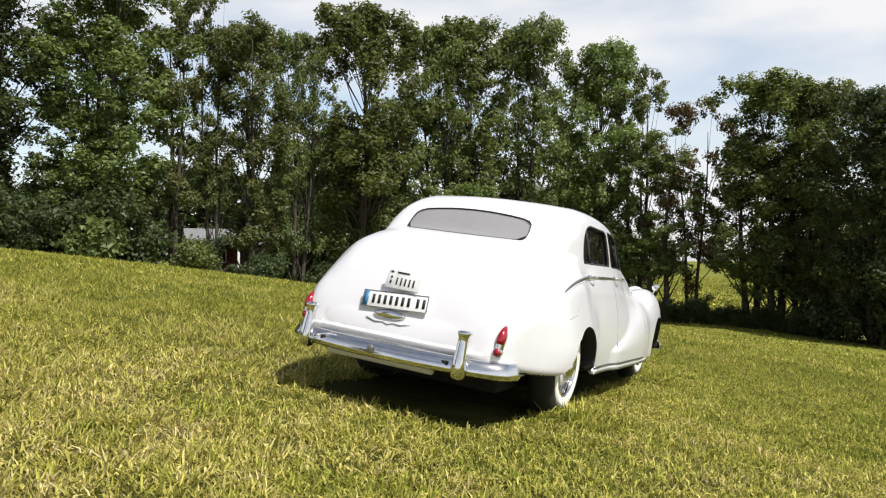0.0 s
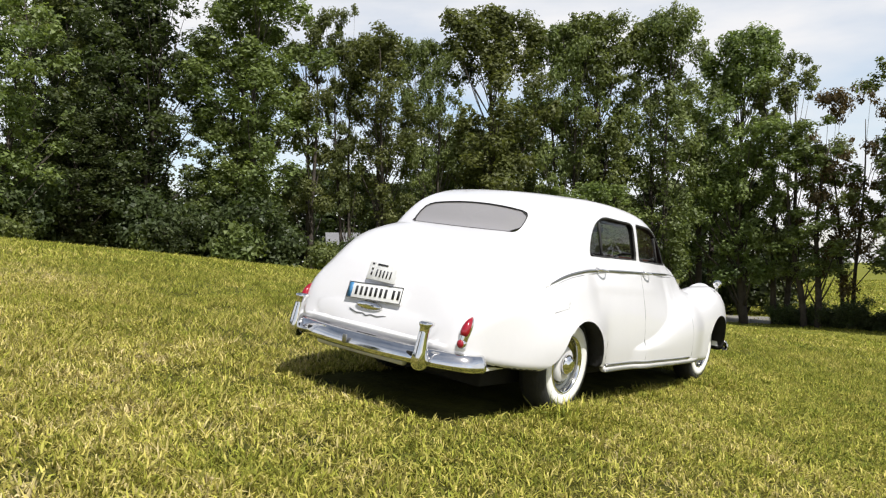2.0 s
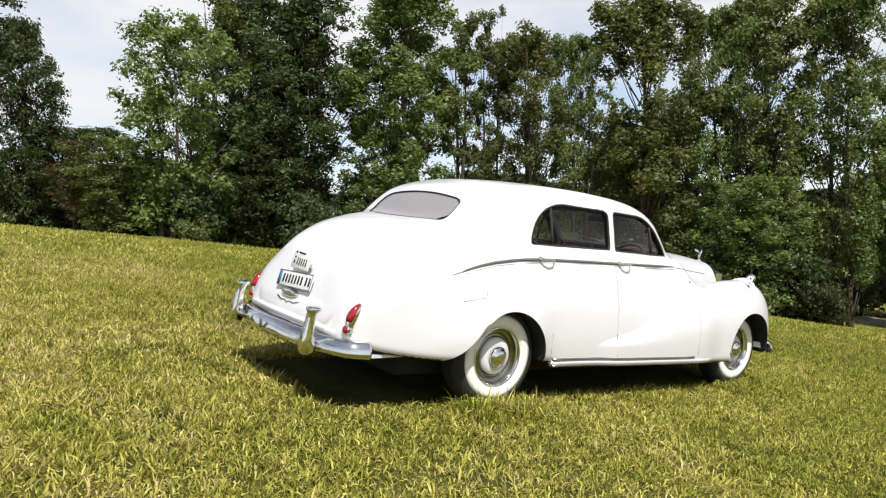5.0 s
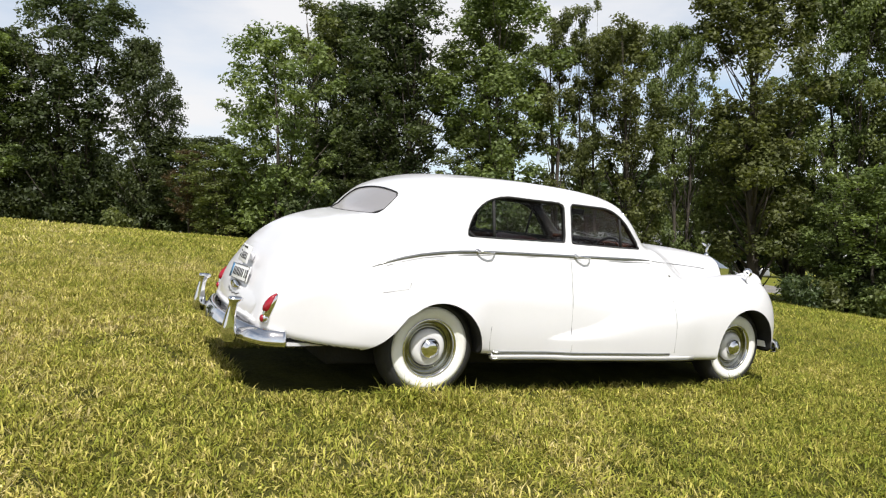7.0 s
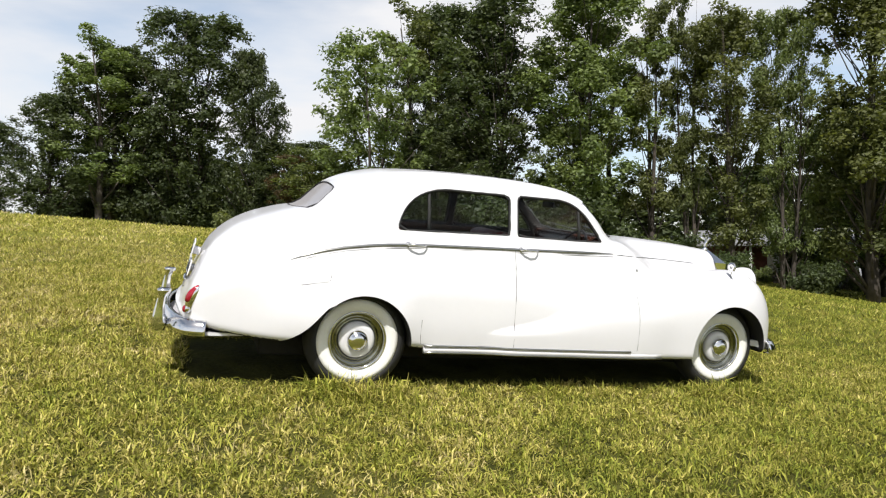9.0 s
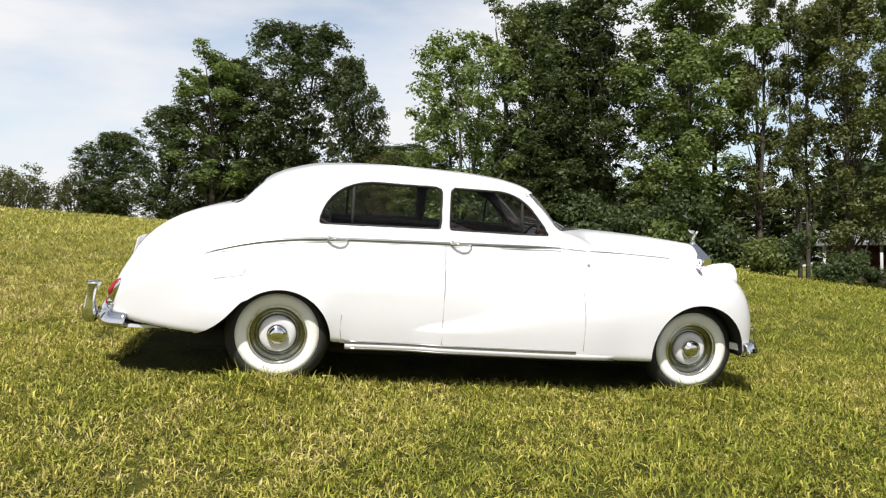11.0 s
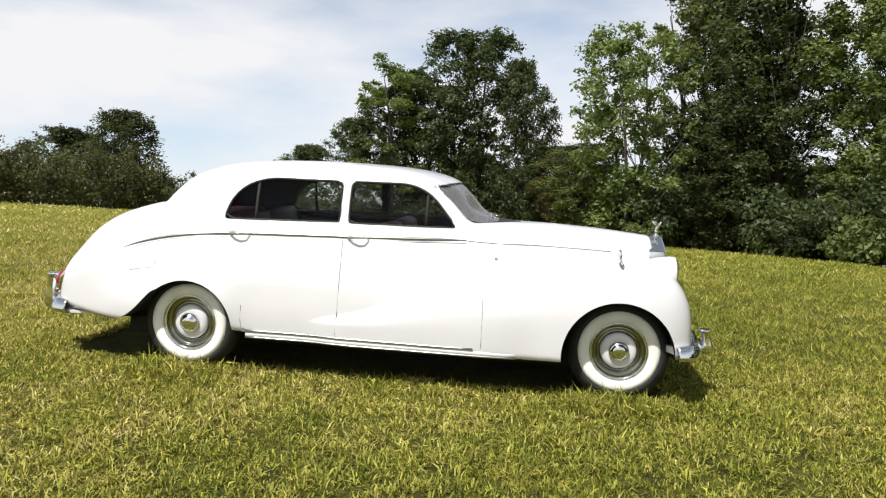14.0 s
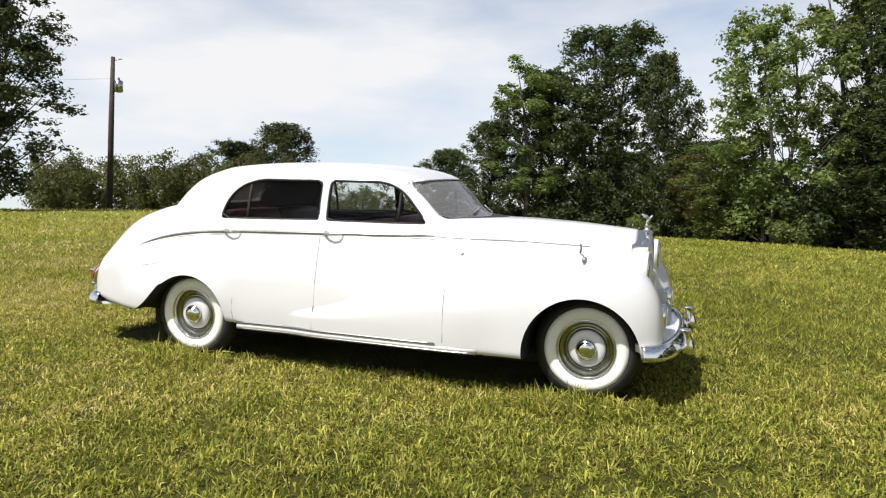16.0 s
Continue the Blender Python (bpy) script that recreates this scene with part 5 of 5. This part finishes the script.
for x in (-2.8, 2.8):
    win = part("window", block(bmesh.new(), (1.3, 0.08, 1.2), pose(x, -3.03, 1.55), 0.02), TRIM, house)
    part("pane", block(bmesh.new(), (1.1, 0.06, 1.0), pose(x, -3.06, 1.55)), DARK_GLASS, win)
part("door", block(bmesh.new(), (1.0, 0.08, 2.0), pose(0, -3.03, 1.35), 0.02), TRIM, house)

tx, ty = 52.0, 41.0
van = thing("pickup_truck", "silver pickup truck parked far off beyond the trees", "truck", pose(tx, ty, float(ground_z(tx, ty)) + 0.05, 0, 0, -50))
part("body", block(bmesh.new(), (5.2, 1.85, 0.75), pose(0, 0, 0.85), 0.12), VAN_PAINT, van)
bm = block(bmesh.new(), (1.9, 1.65, 0.70), pose(0.2, 0, 1.55), 0.0)
for v in bm.verts:
    if v.co.z > 1.6:
        v.co.x, v.co.y = 0.2 + (v.co.x - 0.2) * 0.72, v.co.y * 0.88
part("cab", bm, VAN_PAINT, van)
part("side_window", block(bmesh.new(), (1.2, 1.66, 0.36), pose(0.2, 0, 1.55), 0.03), DARK_GLASS, van)
for x in (-1.6, 1.6):
    for y in (-0.86, 0.86):
        part("wheel", lathe(bmesh.new(), [(-0.11, 0.24), (-0.11, 0.36), (0.11, 0.36), (0.11, 0.24)], 20, "y", (x, y, 0.36)), RUBBER, van)
mx, my = 36.2, 10.0
post = thing("marker_post", "short weathered orange and white marker post", "post", pose(mx, my, float(ground_z(mx, my))))
part("post", tube(bmesh.new(), [(0, 0, -0.3), (0, 0, 2.2)], 0.09, 10), RUST, post)
part("band", tube(bmesh.new(), [(0, 0, 1.2), (0, 0, 2.1)], 0.097, 10), TRIM, post)


# ---- grass ----
def build_grass():
    rng = np.random.default_rng(11)

    def mottle(c, cell):
        """Smooth random heights between 0 and 1 on a grid of cells."""
        q = c / cell
        i = np.floor(q).astype(np.int64)
        u = q - i
        u = u * u * (3 - 2 * u)
        pick = lambda a, b: table[(i[:, 0] + a) % 251, (i[:, 1] + b) % 251]
        return (pick(0, 0) * (1 - u[:, 0]) + pick(1, 0) * u[:, 0]) * (1 - u[:, 1]) + (pick(0, 1) * (1 - u[:, 0]) + pick(1, 1) * u[:, 0]) * u[:, 1]

    table = rng.random((251, 251))

    def scatter(near, far, tufts, per, gather, keep):
        """Places of blades in tufts on a ring of the lawn, with their vigour and the way that their tuft leans."""
        r, th = np.sqrt(near ** 2 + (far ** 2 - near ** 2) * rng.random(tufts * 16)), 6.283 * rng.random(tufts * 16)
        c = np.stack([r * np.cos(th), r * np.sin(th)], 1)
        c = c[keep(c[:, 0], c[:, 1])][:tufts]
        sparse = sum(q * np.exp(-((c[:, 0] - a) ** 2 + (c[:, 1] - b) ** 2) / r ** 2) for a, b, r, q in ((-3.0, -3.7, 0.9, 0.55), (-0.2, -3.9, 1.0, 0.6), (-4.6, -2.6, 0.6, 0.45), (0.9, -2.7, 0.5, 0.4), (2.9, -2.3, 0.6, 0.4)))
        c = c[rng.random(len(c)) > sparse + 0.35 * (mottle(c, 0.8) < 0.22)]
        count = len(c)
        lush = np.clip(0.5 + 0.9 * (mottle(c, 0.085) - 0.5) + 0.7 * (mottle(c, 0.31) - 0.5), 0, 1)
        length_factor = 1 - 0.5 * np.exp(-((c[:, 0] + 3.3) ** 2 + (c[:, 1] + 2.9) ** 2) / 1.6) - 0.25 * np.exp(-((c[:, 0] + 1.2) ** 2 + (c[:, 1] + 3.0) ** 2) / 0.7)
        for wx in (-HUB_X, HUB_X):  # longer by the wheels
            length_factor = length_factor + 0.55 * np.exp(-((c[:, 0] - wx) ** 2 + (c[:, 1] + 0.98) ** 2) / 0.12)
        vigour = np.repeat((0.35 + 0.85 * lush + 0.25 * rng.random(count)) * length_factor, per)
        off = rng.normal(size=(count * per, 2))
        p = np.repeat(c, per, 0) + off * gather
        lean = np.repeat(rng.normal(size=(count, 2)) * 0.45, per, 0) + off * 0.30 + rng.normal(size=(count * per, 2)) * 0.40
        base = np.stack([p[:, 0], p[:, 1], ground_z(p[:, 0], p[:, 1]) - 0.005], 1)
        return base, vigour, lean

    def blades(near, far, tufts, per, tall, wide, gather, keep):
        """Short straight blades of one triangle each."""
        base, vigour, lean = scatter(near, far, tufts, per, gather, keep)
        count = len(base)
        ang = rng.random(count) * 6.283
        h = tall * (0.45 + 0.75 * rng.random(count)) * vigour
        side = np.stack([np.cos(ang), np.sin(ang), 0 * ang], 1) * (wide * (0.6 + 0.8 * rng.random(count)))[:, None]
        tip = base + np.stack([lean[:, 0] * h, lean[:, 1] * h, h], 1)
        return np.stack([base - side, base + side, tip], 1).reshape(-1, 3), np.arange(count * 3).reshape(-1, 3)

    def curled(near, far, tufts, per, tall, wide, gather, keep):
        """Longer blades that rise, bend over and droop at the tip."""
        base, vigour, lean = scatter(near, far, tufts, per, gather, keep)
        count = len(base)
        way = np.arctan2(lean[:, 1], lean[:, 0]) + 1.0 * rng.normal(size=count)
        size = tall * (0.5 + 0.8 * rng.random(count)) * (0.35 + 0.65 * vigour)
        rise, fall = np.radians(52 + 20 * rng.normal(size=count)), np.radians(0 + 38 * rng.normal(size=count))
        flat = np.stack([np.cos(way), np.sin(way), 0 * way], 1)
        twist = way + 1.571 + 0.5 * rng.normal(size=count)
        side = np.stack([np.cos(twist), np.sin(twist), 0.3 * rng.normal(size=count)], 1) * (wide * (0.6 + 0.8 * rng.random(count)))[:, None]
        up = np.array([0.0, 0.0, 1.0])
        elbow = base + (flat * np.cos(rise)[:, None] + up * np.sin(rise)[:, None]) * (0.55 * size)[:, None]
        tip = elbow + (flat * np.cos(fall)[:, None] + up * np.sin(fall)[:, None]) * (0.55 * size)[:, None]
        tip[:, 2] = np.maximum(tip[:, 2], base[:, 2] + 0.012)
        v = np.stack([base - 0.7 * side, base + 0.7 * side, elbow + side, elbow - side, tip], 1).reshape(-1, 3)
        k = np.arange(count)[:, None] * 5
        return v, np.concatenate([k + np.array([0, 1, 2]), k + np.array([0, 2, 3]), k + np.array([3, 2, 4])])

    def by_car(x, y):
        # no blades under the car: the bare dark soil deepens its shadow
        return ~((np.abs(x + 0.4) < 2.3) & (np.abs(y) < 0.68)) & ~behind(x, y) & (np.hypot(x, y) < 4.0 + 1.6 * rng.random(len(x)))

    def by_wheels(x, y):
        return (np.abs(np.abs(x) - HUB_X) < 0.34) & (y > -1.12) & (y < -0.86)

    def behind(x, y):
        return (y > 1.0) & (x > -2.5)

    def downhill(x, y):
        return (x < -1.5) & (y > -2.6)

    def rest(x, y):
        return ~ahead(x, y)

    def beyond(x, y):
        return np.abs(np.arctan2(y, x) - 0.10) < 0.20

    def ahead(x, y):
        return y > -4.0 - 0.35 * np.abs(x)

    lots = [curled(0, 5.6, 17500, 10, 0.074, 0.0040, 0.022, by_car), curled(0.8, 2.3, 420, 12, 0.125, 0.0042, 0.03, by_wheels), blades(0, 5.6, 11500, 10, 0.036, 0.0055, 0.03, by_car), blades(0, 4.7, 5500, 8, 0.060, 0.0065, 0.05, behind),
            curled(4.2, 6.6, 5500, 10, 0.074, 0.0040, 0.022, downhill), blades(4.0, 9, 26000, 8, 0.064, 0.0070, 0.030, ahead), blades(3, 14, 5000, 6, 0.060, 0.022, 0.07, rest),
            blades(8.6, 18, 22000, 7, 0.070, 0.014, 0.10, ahead), blades(18, 46, 13000, 6, 0.085, 0.034, 0.25, ahead), blades(46, 150, 1400, 40, 0.16, 0.10, 1.6, beyond)]
    starts = np.cumsum([0] + [len(q[0]) for q in lots])
    v, f = np.concatenate([q[0] for q in lots]), np.concatenate([q[1] + k for q, k in zip(lots, starts)])
    tagged(raw_mesh("grass", v, f, GRASS), "short mown grass with dry yellow blades", "grass", kind="stuff")


build_grass()
